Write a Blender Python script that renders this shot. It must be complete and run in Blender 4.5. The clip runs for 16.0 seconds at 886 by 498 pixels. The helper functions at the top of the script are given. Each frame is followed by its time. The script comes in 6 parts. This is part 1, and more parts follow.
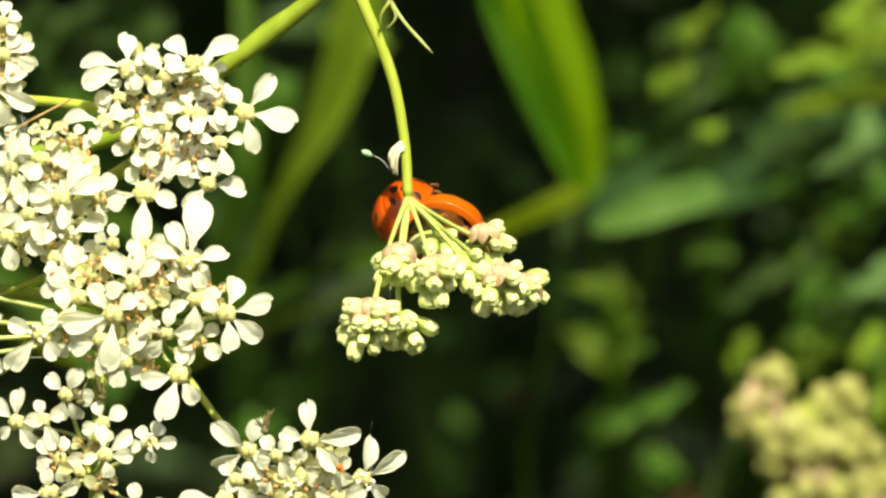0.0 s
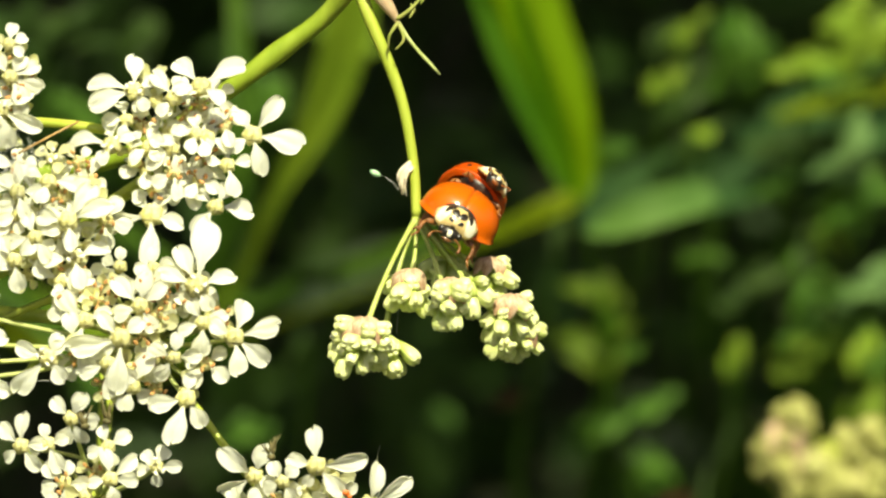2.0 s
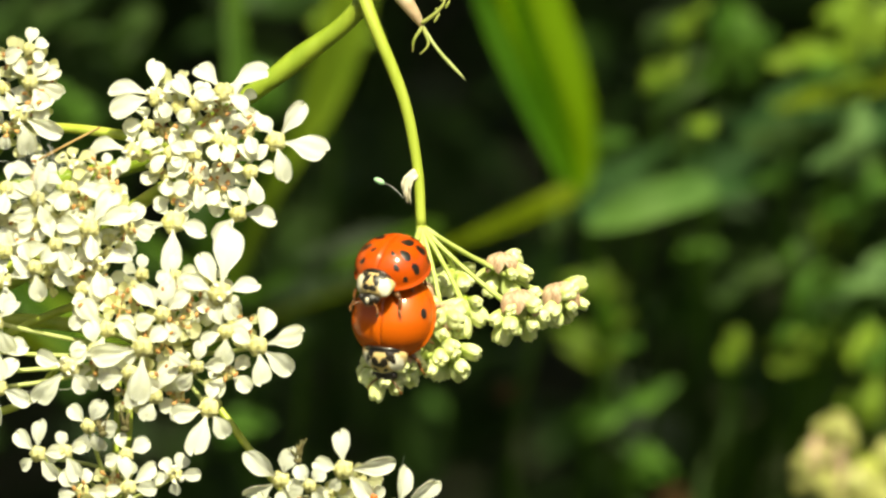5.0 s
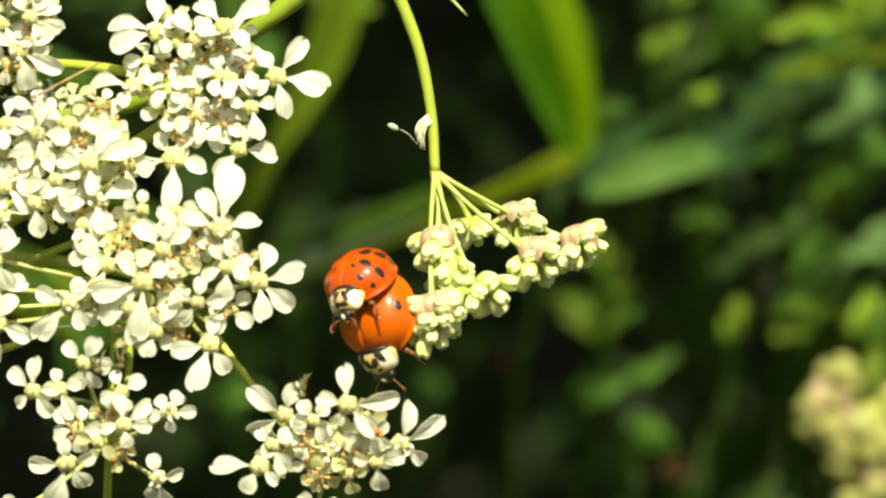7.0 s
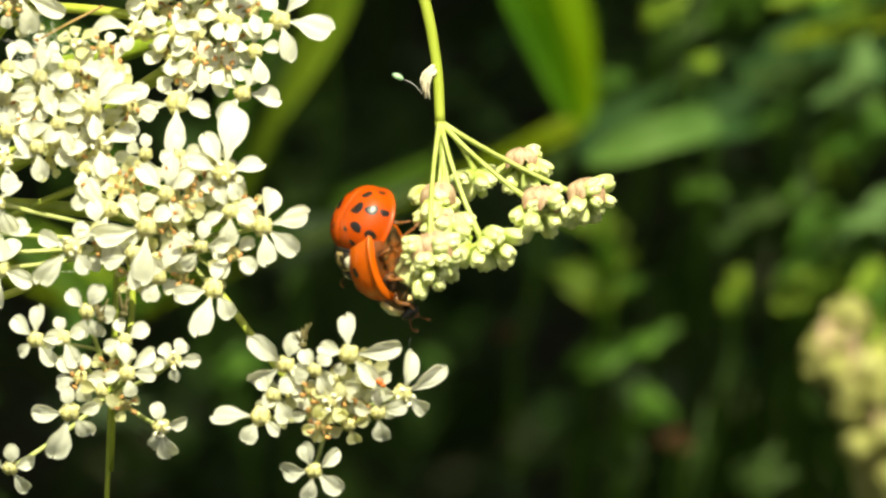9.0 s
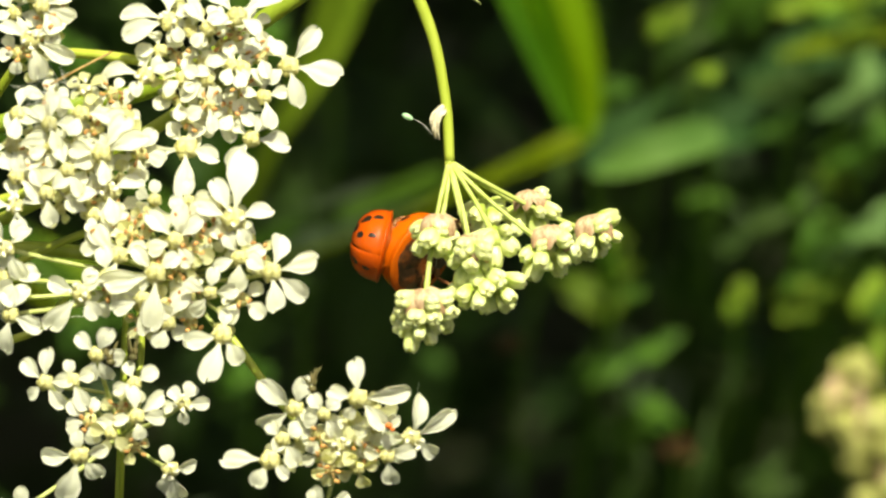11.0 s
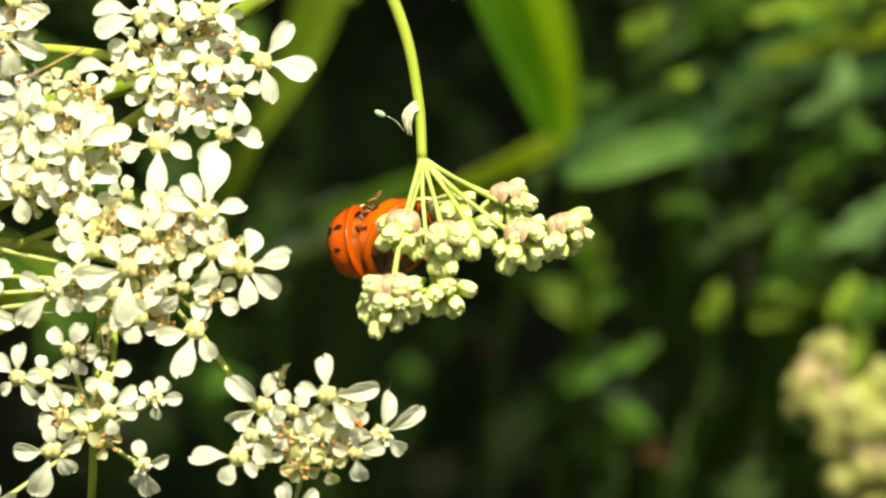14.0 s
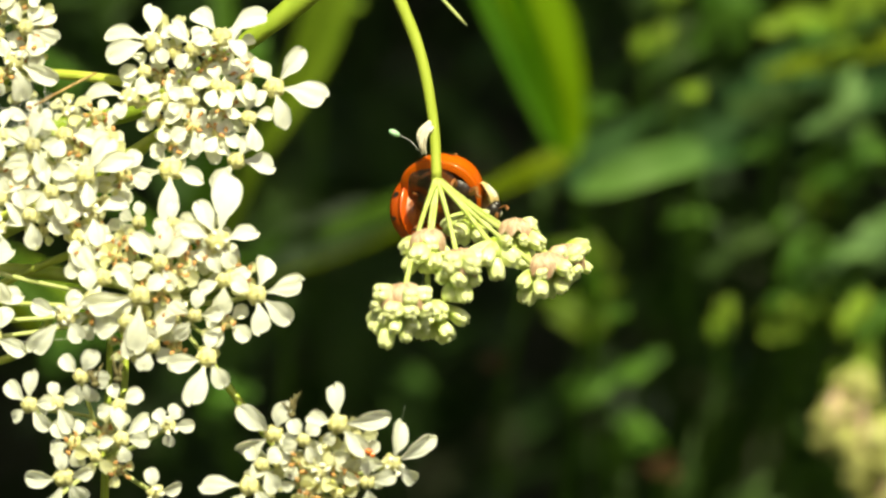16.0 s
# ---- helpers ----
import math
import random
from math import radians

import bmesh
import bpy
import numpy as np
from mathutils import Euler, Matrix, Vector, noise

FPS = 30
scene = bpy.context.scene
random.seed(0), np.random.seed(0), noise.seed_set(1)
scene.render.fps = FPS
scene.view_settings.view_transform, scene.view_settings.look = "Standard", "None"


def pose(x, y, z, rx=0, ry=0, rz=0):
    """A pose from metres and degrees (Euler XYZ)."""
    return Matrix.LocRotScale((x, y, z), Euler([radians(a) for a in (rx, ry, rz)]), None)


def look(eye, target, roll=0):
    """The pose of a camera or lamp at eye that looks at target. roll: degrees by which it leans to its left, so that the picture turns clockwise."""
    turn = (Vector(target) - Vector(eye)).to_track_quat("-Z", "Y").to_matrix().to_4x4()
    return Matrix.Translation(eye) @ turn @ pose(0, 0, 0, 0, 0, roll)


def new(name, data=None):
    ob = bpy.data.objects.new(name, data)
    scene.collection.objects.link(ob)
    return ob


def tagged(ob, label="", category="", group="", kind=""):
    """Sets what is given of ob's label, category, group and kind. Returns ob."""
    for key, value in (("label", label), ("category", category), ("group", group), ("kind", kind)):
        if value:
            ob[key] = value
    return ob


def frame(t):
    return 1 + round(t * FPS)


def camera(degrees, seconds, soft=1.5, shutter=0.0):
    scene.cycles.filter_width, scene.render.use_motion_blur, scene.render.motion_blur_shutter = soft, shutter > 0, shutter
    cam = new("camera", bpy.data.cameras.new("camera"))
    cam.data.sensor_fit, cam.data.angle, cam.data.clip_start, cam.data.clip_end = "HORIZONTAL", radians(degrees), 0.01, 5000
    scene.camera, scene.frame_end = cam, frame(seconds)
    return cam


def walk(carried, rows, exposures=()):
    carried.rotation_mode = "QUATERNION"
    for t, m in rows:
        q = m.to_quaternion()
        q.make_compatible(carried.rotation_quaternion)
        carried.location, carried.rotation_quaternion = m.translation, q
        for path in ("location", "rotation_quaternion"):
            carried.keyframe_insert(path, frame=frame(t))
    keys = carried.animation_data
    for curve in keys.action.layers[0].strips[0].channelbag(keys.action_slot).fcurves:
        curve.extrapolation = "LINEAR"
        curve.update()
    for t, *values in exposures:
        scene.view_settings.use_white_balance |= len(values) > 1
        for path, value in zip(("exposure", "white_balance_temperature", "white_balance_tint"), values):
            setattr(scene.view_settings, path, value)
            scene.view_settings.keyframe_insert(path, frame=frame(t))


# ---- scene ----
from mathutils import Quaternion

cam = camera(8.6, 16.0, soft=2.4)
cam.data.dof.use_dof = True
cam.data.dof.focus_distance = 0.492
cam.data.dof.aperture_fstop = 45.0
walk(cam, [
    (0, pose(0.00000, -0.50000, 0.60000, 90.000, 0, -0.000)),
    (0.5, pose(0.00054, -0.50458, 0.59715, 90.156, 0, -0.029)),
    (1, pose(0.00053, -0.50347, 0.59786, 90.091, 0, -0.043)),
    (1.5, pose(-0.00148, -0.50170, 0.60175, 89.864, 0, -0.186)),
    (2, pose(-0.00332, -0.49830, 0.60399, 89.760, 0, -0.303)),
    (2.5, pose(-0.00492, -0.49641, 0.60813, 89.498, 0, -0.435)),
    (3, pose(-0.00372, -0.49415, 0.60796, 89.523, 0, -0.398)),
    (3.5, pose(-0.00219, -0.49214, 0.60743, 89.513, 0, -0.352)),
    (4, pose(-0.00584, -0.49452, 0.60789, 89.422, 0, -0.576)),
    (6.5, pose(-0.01000, -0.48834, 0.60238, 89.602, 0, -0.782)),
    (7, pose(-0.00945, -0.49014, 0.60044, 89.625, 0, -0.766)),
    (7.5, pose(-0.01015, -0.49021, 0.60016, 89.537, 0, -0.807)),
    (8, pose(-0.00998, -0.48553, 0.59933, 89.543, 0, -0.842)),
    (8.5, pose(-0.00740, -0.48822, 0.59941, 89.478, 0, -0.686)),
    (9, pose(-0.01037, -0.48701, 0.59548, 89.672, 0, -0.830)),
    (11.5, pose(-0.01127, -0.48891, 0.60318, 89.253, 0, -0.852)),
    (12, pose(-0.01007, -0.49057, 0.60249, 89.337, 0, -0.822)),
    (12.5, pose(-0.01191, -0.49162, 0.60416, 89.213, 0, -0.983)),
    (13, pose(-0.00800, -0.49443, 0.60203, 89.346, 0, -0.802)),
    (13.5, pose(-0.01121, -0.49166, 0.60394, 89.257, 0, -1.035)),
    (14, pose(-0.01061, -0.48802, 0.60035, 89.494, 0, -1.040)),
    (14.5, pose(-0.01056, -0.49180, 0.59995, 89.514, 0, -0.999)),
    (15, pose(-0.01099, -0.49070, 0.59948, 89.573, 0, -1.036)),
    (15.5, pose(-0.01118, -0.48785, 0.60192, 89.452, 0, -1.040)),
    (16, pose(-0.01178, -0.48508, 0.60303, 89.432, 0, -1.055))])

# ---- light: high midsummer sun from behind the camera, clear sky ----
SUN_FROM = Vector((0.10, -0.67, 0.735)).normalized()
world = bpy.data.worlds.new("sky")
scene.world = world
world.use_nodes = True
sky = world.node_tree.nodes.new("ShaderNodeTexSky")
sky.sky_type, sky.sun_disc = "NISHITA", False
sky.air_density, sky.dust_density = 0.8, 5.0
sky.sun_elevation = math.asin(SUN_FROM.z)
sky.sun_rotation = math.atan2(SUN_FROM.x, SUN_FROM.y)
world.node_tree.nodes["Background"].inputs["Strength"].default_value = 0.055
world.node_tree.links.new(sky.outputs["Color"], world.node_tree.nodes["Background"].inputs["Color"])
sun = new("sun", bpy.data.lights.new("sun", "SUN"))
sun.data.energy, sun.data.angle, sun.data.color = 5.0, radians(0.53), (0.94, 0.92, 0.60)
sun.matrix_world = look(SUN_FROM * 5, (0, 0, 0))
scene.view_settings.exposure = 0.82

MM = 0.001
EYE = 0.6            # height of the flowers over the ground
rnd = random.Random(7)


# ---- materials ----
def material(name, color, color2=None, rough=0.5, scale=800.0, bump=0.0, bump_scale=2500.0, through_light=0.0,
             through_color=None, coat=0.0, per_piece=0.0, spec=0.5, stretch=None, contrast=(0.35, 0.65), tip=None, coat_rough=0.06, inner=0.0):
    """Two-tone noisy surface with fine relief; through_light mixes in light that passes through thin tissue."""
    m = bpy.data.materials.new(name)
    m.use_nodes = True
    nt = m.node_tree
    n, link = nt.nodes, nt.links.new
    bs = n["Principled BSDF"]
    bs.inputs["Roughness"].default_value = rough
    bs.inputs["Specular IOR Level"].default_value = spec
    bs.inputs["Coat Weight"].default_value = coat
    bs.inputs["Coat Roughness"].default_value = coat_rough
    if inner:
        bs.inputs["Subsurface Weight"].default_value = inner
        bs.inputs["Subsurface Radius"].default_value = (1.0, 0.95, 0.30)
        bs.inputs["Subsurface Scale"].default_value = 0.0006
    co = n.new("ShaderNodeTexCoord")
    vec = co.outputs["Object"]
    if stretch:
        mp = n.new("ShaderNodeMapping")
        mp.inputs["Scale"].default_value = stretch
        link(vec, mp.inputs["Vector"])
        vec = mp.outputs["Vector"]
    nz = n.new("ShaderNodeTexNoise")
    nz.inputs["Scale"].default_value, nz.inputs["Detail"].default_value = scale, 4.0
    link(vec, nz.inputs["Vector"])
    ramp = n.new("ShaderNodeValToRGB")
    ramp.color_ramp.elements[0].position, ramp.color_ramp.elements[1].position = contrast
    ramp.color_ramp.elements[0].color = (*color, 1)
    ramp.color_ramp.elements[1].color = (*(color2 or color), 1)
    link(nz.outputs["Fac"], ramp.inputs["Fac"])
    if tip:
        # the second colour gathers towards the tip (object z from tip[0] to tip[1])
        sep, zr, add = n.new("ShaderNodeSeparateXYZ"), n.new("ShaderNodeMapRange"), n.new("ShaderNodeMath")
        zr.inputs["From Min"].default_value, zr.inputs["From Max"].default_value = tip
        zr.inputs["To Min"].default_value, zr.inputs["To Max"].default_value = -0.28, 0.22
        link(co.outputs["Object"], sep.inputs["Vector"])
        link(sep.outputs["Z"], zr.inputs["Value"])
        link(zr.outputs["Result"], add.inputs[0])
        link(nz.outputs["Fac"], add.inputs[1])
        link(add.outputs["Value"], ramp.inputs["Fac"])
    col = ramp.outputs["Color"]
    if per_piece:
        info = n.new("ShaderNodeObjectInfo")
        mr = n.new("ShaderNodeMapRange")
        mr.inputs["To Min"].default_value, mr.inputs["To Max"].default_value = 1 - per_piece, 1 + per_piece
        hs = n.new("ShaderNodeHueSaturation")
        link(info.outputs["Random"], mr.inputs["Value"])
        link(mr.outputs["Result"], hs.inputs["Value"])
        link(col, hs.inputs["Color"])
        col = hs.outputs["Color"]
    link(col, bs.inputs["Base Color"])
    if bump:
        nb = n.new("ShaderNodeTexNoise")
        nb.inputs["Scale"].default_value, nb.inputs["Detail"].default_value = bump_scale, 3.0
        link(vec, nb.inputs["Vector"])
        bp = n.new("ShaderNodeBump")
        bp.inputs["Strength"].default_value, bp.inputs["Distance"].default_value = bump, 0.0002
        link(nb.outputs["Fac"], bp.inputs["Height"])
        link(bp.outputs["Normal"], bs.inputs["Normal"])
    if through_light:
        tr, mix = n.new("ShaderNodeBsdfTranslucent"), n.new("ShaderNodeMixShader")
        if through_color:
            mul = n.new("ShaderNodeMix")
            mul.data_type, mul.blend_type = "RGBA", "MULTIPLY"
            mul.inputs["Factor"].default_value = 1.0
            link(col, mul.inputs["A"])
            mul.inputs["B"].default_value = (*through_color, 1)
            link(mul.outputs["Result"], tr.inputs["Color"])
        else:
            link(col, tr.inputs["Color"])
        mix.inputs["Fac"].default_value = through_light
        link(bs.outputs["BSDF"], mix.inputs[1])
        link(tr.outputs["BSDF"], mix.inputs[2])
        link(mix.outputs["Shader"], n["Material Output"].inputs["Surface"])
    return m


def island_leaf(name, dark, light, rough=0.45, through_light=0.3):
    """Foliage whose joined leaves differ one from another."""
    m = material(name, dark, light, rough, 60.0, through_light=through_light)
    nt = m.node_tree
    n, link = nt.nodes, nt.links.new
    geo, hs, mr = n.new("ShaderNodeNewGeometry"), n.new("ShaderNodeHueSaturation"), n.new("ShaderNodeMapRange")
    mr.inputs["To Min"].default_value, mr.inputs["To Max"].default_value = 0.45, 1.7
    link(geo.outputs["Random Per Island"], mr.inputs["Value"])
    link(mr.outputs["Result"], hs.inputs["Value"])
    ramp = next(x for x in n if x.type == "VALTORGB")
    bs = n["Principled BSDF"]
    link(ramp.outputs["Color"], hs.inputs["Color"])
    link(hs.outputs["Color"], bs.inputs["Base Color"])
    for x in n:
        if x.type == "BSDF_TRANSLUCENT":
            link(hs.outputs["Color"], x.inputs["Color"])
    return m


petal_cream = material("petal_cream", (0.81, 0.80, 0.54), (0.89, 0.88, 0.68), 0.55, 900, 0.2, 3000, 0.68, (1.0, 1.0, 0.70), per_piece=0.08, spec=0.3)
petal_white = material("petal_white", (0.92, 0.92, 0.87), (0.95, 0.95, 0.91), 0.55, 900, 0.12, 3000, 0.58, (1.0, 1.0, 0.85), per_piece=0.04, spec=0.3)
floret_yellow = material("floret_centre", (0.62, 0.58, 0.20), (0.80, 0.76, 0.42), 0.55, 1800, 0.7, 3500, 0.3, per_piece=0.12)
anther_brown = material("anther_brown", (0.34, 0.15, 0.04), (0.58, 0.33, 0.11), 0.6, 2500, 0.3, per_piece=0.25)
filament_white = material("filament_white", (0.78, 0.76, 0.62), (0.82, 0.80, 0.68), 0.5, 2000)
stem_green = material("stem_green", (0.33, 0.41, 0.03), (0.47, 0.53, 0.08), 0.42, 350, 0.5, 1500, 0.12, stretch=(1, 1, 0.15))
stem_olive = material("stem_olive", (0.22, 0.31, 0.018), (0.33, 0.42, 0.038), 0.45, 350, 0.6, 1500, 0.1, stretch=(1, 1, 0.15))
# Lit end of the wide blue-green blade, its sunlight put into the colour.
blade_lit_green = material("blade_lit_green", (0.050, 0.115, 0.018), (0.085, 0.165, 0.028), 0.6, 70, 0.3, 700, 0.25, spec=0.15)
ray_green = material("ray_green", (0.42, 0.50, 0.10), (0.56, 0.62, 0.20), 0.42, 900, 0.4, 3000, 0.15)
pedicel_green = material("pedicel_green", (0.44, 0.50, 0.15), (0.60, 0.64, 0.28), 0.5, 900, through_light=0.2, per_piece=0.15)
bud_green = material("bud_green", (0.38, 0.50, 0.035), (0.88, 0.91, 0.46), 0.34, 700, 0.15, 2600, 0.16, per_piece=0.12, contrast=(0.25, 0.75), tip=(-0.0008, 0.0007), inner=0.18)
bract_pink = material("bract_pink", (0.42, 0.24, 0.14), (0.72, 0.56, 0.38), 0.5, 900, 0.2, 3000, 0.25, per_piece=0.12, stretch=(4, 1, 3))
sheath_pale = material("sheath_pale", (0.50, 0.34, 0.20), (0.66, 0.52, 0.34), 0.55, 700, 0.4, 2000, 0.2)
tuft_cream = material("tuft_cream", (0.60, 0.52, 0.38), (0.74, 0.68, 0.54), 0.7, 1800, 0.4)
elytron_orange = material("elytron_orange", (0.50, 0.082, 0.001), (0.58, 0.108, 0.001), 0.34, 260, 0.08, 5000, coat=0.55, coat_rough=0.12, spec=0.12, contrast=(0.3, 0.75))
elytron_red = material("elytron_red", (0.43, 0.052, 0.001), (0.52, 0.078, 0.001), 0.34, 260, 0.08, 5000, coat=0.55, coat_rough=0.12, spec=0.12, contrast=(0.3, 0.75))
rim_orange = material("rim_orange", (0.56, 0.10, 0.008), (0.68, 0.16, 0.015), 0.4, 500, 0.3, 3000, coat=0.2)
shell_black = material("shell_black", (0.010, 0.007, 0.005), (0.020, 0.014, 0.009), 0.35, 600, 0.15, 4000, coat=0.35)
belly_brown = material("belly_brown", (0.014, 0.008, 0.005), (0.05, 0.020, 0.008), 0.4, 700, 0.5, 2500, coat=0.25)
abdomen_dark = material("abdomen_dark", (0.030, 0.012, 0.005), (0.24, 0.060, 0.008), 0.35, 420, 0.5, 2500, coat=0.4, contrast=(0.40, 0.62))
abdomen_amber = material("abdomen_amber", (0.16, 0.038, 0.004), (0.46, 0.105, 0.008), 0.35, 420, 0.5, 2500, coat=0.5, contrast=(0.36, 0.58))
cream = material("shield_cream", (0.70, 0.62, 0.44), (0.82, 0.76, 0.60), 0.36, 700, 0.10, 4000, coat=0.3, contrast=(0.35, 0.6))
tan_shield = material("shield_tan", (0.52, 0.36, 0.13), (0.68, 0.52, 0.25), 0.38, 700, 0.12, 4000, coat=0.3, contrast=(0.35, 0.65))
leg_brown = material("leg_brown", (0.10, 0.035, 0.010), (0.28, 0.105, 0.026), 0.4, 900, 0.3, 3500, coat=0.25)
egg_green = material("egg_green", (0.36, 0.62, 0.36), (0.50, 0.72, 0.48), 0.4, 2500, through_light=0.2)
silk = material("silk", (0.7, 0.7, 0.66), (0.8, 0.8, 0.76), 0.3, 3000)
leaflet_dry = material("leaflet_dry", (0.28, 0.34, 0.05), (0.46, 0.46, 0.14), 0.6, 900, 0.3, 2500, 0.3)
stalk_red = material("stalk_red", (0.26, 0.15, 0.04), (0.40, 0.26, 0.08), 0.5, 900, 0.3)
withered_olive = material("withered_olive", (0.07, 0.065, 0.018), (0.16, 0.13, 0.05), 0.7, 1500, 0.4)
# Greens graded by how much sun each blade gets: light put into base colour.
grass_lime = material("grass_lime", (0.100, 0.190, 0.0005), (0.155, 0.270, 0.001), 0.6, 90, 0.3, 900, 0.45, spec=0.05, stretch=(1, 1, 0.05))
grass_sunlit = material("grass_sunlit", (0.105, 0.150, 0.002), (0.155, 0.205, 0.004), 0.55, 90, 0.3, 900, 0.35, spec=0.08)
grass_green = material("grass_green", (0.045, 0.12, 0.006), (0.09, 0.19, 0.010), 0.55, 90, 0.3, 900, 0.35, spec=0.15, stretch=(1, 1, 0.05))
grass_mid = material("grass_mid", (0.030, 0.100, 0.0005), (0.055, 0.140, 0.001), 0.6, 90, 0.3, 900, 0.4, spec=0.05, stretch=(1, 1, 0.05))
grass_shaded = material("grass_shaded", (0.028, 0.07, 0.005), (0.06, 0.12, 0.010), 0.6, 90, 0.3, 900, 0.3, spec=0.12)
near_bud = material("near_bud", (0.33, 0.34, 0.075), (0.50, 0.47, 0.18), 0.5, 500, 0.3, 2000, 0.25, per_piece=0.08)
# Dark tone carries the shadow across the wide blade, painted into its colour.
grass_blue_shade = material("grass_blue_shade", (0.018, 0.052, 0.014), (0.036, 0.080, 0.023), 0.6, 60, 0.3, 700, 0.25, spec=0.08)
# Leaf tones run from sunlit to shaded: the light is in the colour.
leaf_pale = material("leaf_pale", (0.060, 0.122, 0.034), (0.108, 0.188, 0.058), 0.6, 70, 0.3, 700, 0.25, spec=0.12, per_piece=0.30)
leaf_sunlit = material("leaf_sunlit", (0.122, 0.205, 0.014), (0.205, 0.310, 0.028), 0.55, 120, 0.3, 700, 0.3, spec=0.12, per_piece=0.30)
leaf_dappled = material("leaf_dappled", (0.036, 0.098, 0.008), (0.068, 0.145, 0.016), 0.55, 120, 0.3, 700, 0.3, spec=0.12, per_piece=0.30)
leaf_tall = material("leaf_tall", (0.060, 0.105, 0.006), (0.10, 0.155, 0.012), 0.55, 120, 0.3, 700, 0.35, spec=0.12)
# Brighter copy of leaf_tall: sunlight on the tall blade put into its colour.
blade_sunlit = material("blade_sunlit", (0.12, 0.20, 0.010), (0.19, 0.28, 0.018), 0.55, 90, 0.3, 700, 0.4, spec=0.1)
leaf_shaded = material("leaf_shaded", (0.018, 0.040, 0.007), (0.036, 0.066, 0.012), 0.6, 120, 0.3, 700, 0.25, spec=0.12, per_piece=0.30)
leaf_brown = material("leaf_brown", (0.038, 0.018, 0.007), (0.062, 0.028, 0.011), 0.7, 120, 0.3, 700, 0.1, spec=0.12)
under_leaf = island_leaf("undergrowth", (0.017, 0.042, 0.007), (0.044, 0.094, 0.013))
tree_leaf = island_leaf("tree_leaf", (0.04, 0.08, 0.016), (0.07, 0.12, 0.024))
soil = material("soil", (0.022, 0.028, 0.012), (0.05, 0.055, 0.024), 0.9, 14, 0.8, 60)
bark = material("bark", (0.06, 0.045, 0.03), (0.14, 0.11, 0.08), 0.85, 30, 0.8, 90)


# ---- mesh helpers (millimetres in, metres out) ----
def part(name, bm, mat, parent=None, label="", smooth=True):
    me = bpy.data.meshes.new(name)
    bm.to_mesh(me)
    bm.free()
    return mesh_part(name, me, mat, parent, label, smooth)


def mesh_part(name, me, mat, parent=None, label="", smooth=True):
    if mat and not me.materials:
        me.materials.append(mat)
    if smooth:
        me.polygons.foreach_set("use_smooth", [True] * len(me.polygons))
    ob = new(name, me)
    if parent:
        ob.parent = parent
    return tagged(ob, label)


def tube(bm, pts, radii, seg=8, cap=True):
    """A round tube of changing thickness along a line of points, in metres."""
    pts = [Vector(p) for p in pts]
    rings, side = [], None
    for i, p in enumerate(pts):
        d = (pts[min(i + 1, len(pts) - 1)] - pts[max(i - 1, 0)]).normalized()
        if side is None:
            side = d.orthogonal().normalized()
        side = (side - d * side.dot(d)).normalized()
        up = d.cross(side)
        r = radii[i] if hasattr(radii, "__len__") else radii
        rings.append([bm.verts.new(p + r * (math.cos(a) * side + math.sin(a) * up))
                      for a in (2 * math.pi * k / seg for k in range(seg))])
    for a, b in zip(rings, rings[1:]):
        for k in range(seg):
            bm.faces.new((a[k], a[(k + 1) % seg], b[(k + 1) % seg], b[k]))
    if cap:
        bm.faces.new(rings[0][::-1])
        bm.faces.new(rings[-1])
    return bm


def bend(p, q, sag, n=8, power=1.0):
    """Points from p to q, pushed aside by the vector sag in the middle."""
    p, q, sag = Vector(p), Vector(q), Vector(sag)
    return [p.lerp(q, t ** power) + sag * (4 * t * (1 - t)) for t in (k / n for k in range(n + 1))]


def spline(pts, n=6):
    """A smooth line through the points."""
    pts = [Vector(p) for p in pts]
    ext = [2 * pts[0] - pts[1], *pts, 2 * pts[-1] - pts[-2]]
    out = []
    for a, b, c, d in zip(ext, ext[1:], ext[2:], ext[3:]):
        for k in range(n):
            t = k / n
            out.append(0.5 * (2 * b + (c - a) * t + (2 * a - 5 * b + 4 * c - d) * t * t + (3 * b - a - 3 * c + d) * t ** 3))
    return out + [pts[-1]]


def w(x, y, z):
    """A place in the flowers' own millimetres: right, away, up from the view's middle."""
    return Vector((x * MM, y * MM, EYE + z * MM))


def blob(bm, at, size, turn=None, u=10, v=7, rough=0.0):
    """A rounded lump (ellipsoid, slightly uneven)."""
    m = Matrix.Translation(at) @ (turn.to_4x4() if turn else Matrix.Identity(4)) @ Matrix.Diagonal((*size, 1))
    got = bmesh.ops.create_uvsphere(bm, u_segments=u, v_segments=v, radius=1.0, matrix=m)
    if rough:
        for vert in got["verts"]:
            vert.co += Vector((rnd.uniform(-1, 1), rnd.uniform(-1, 1), rnd.uniform(-1, 1))) * rough
    return bm


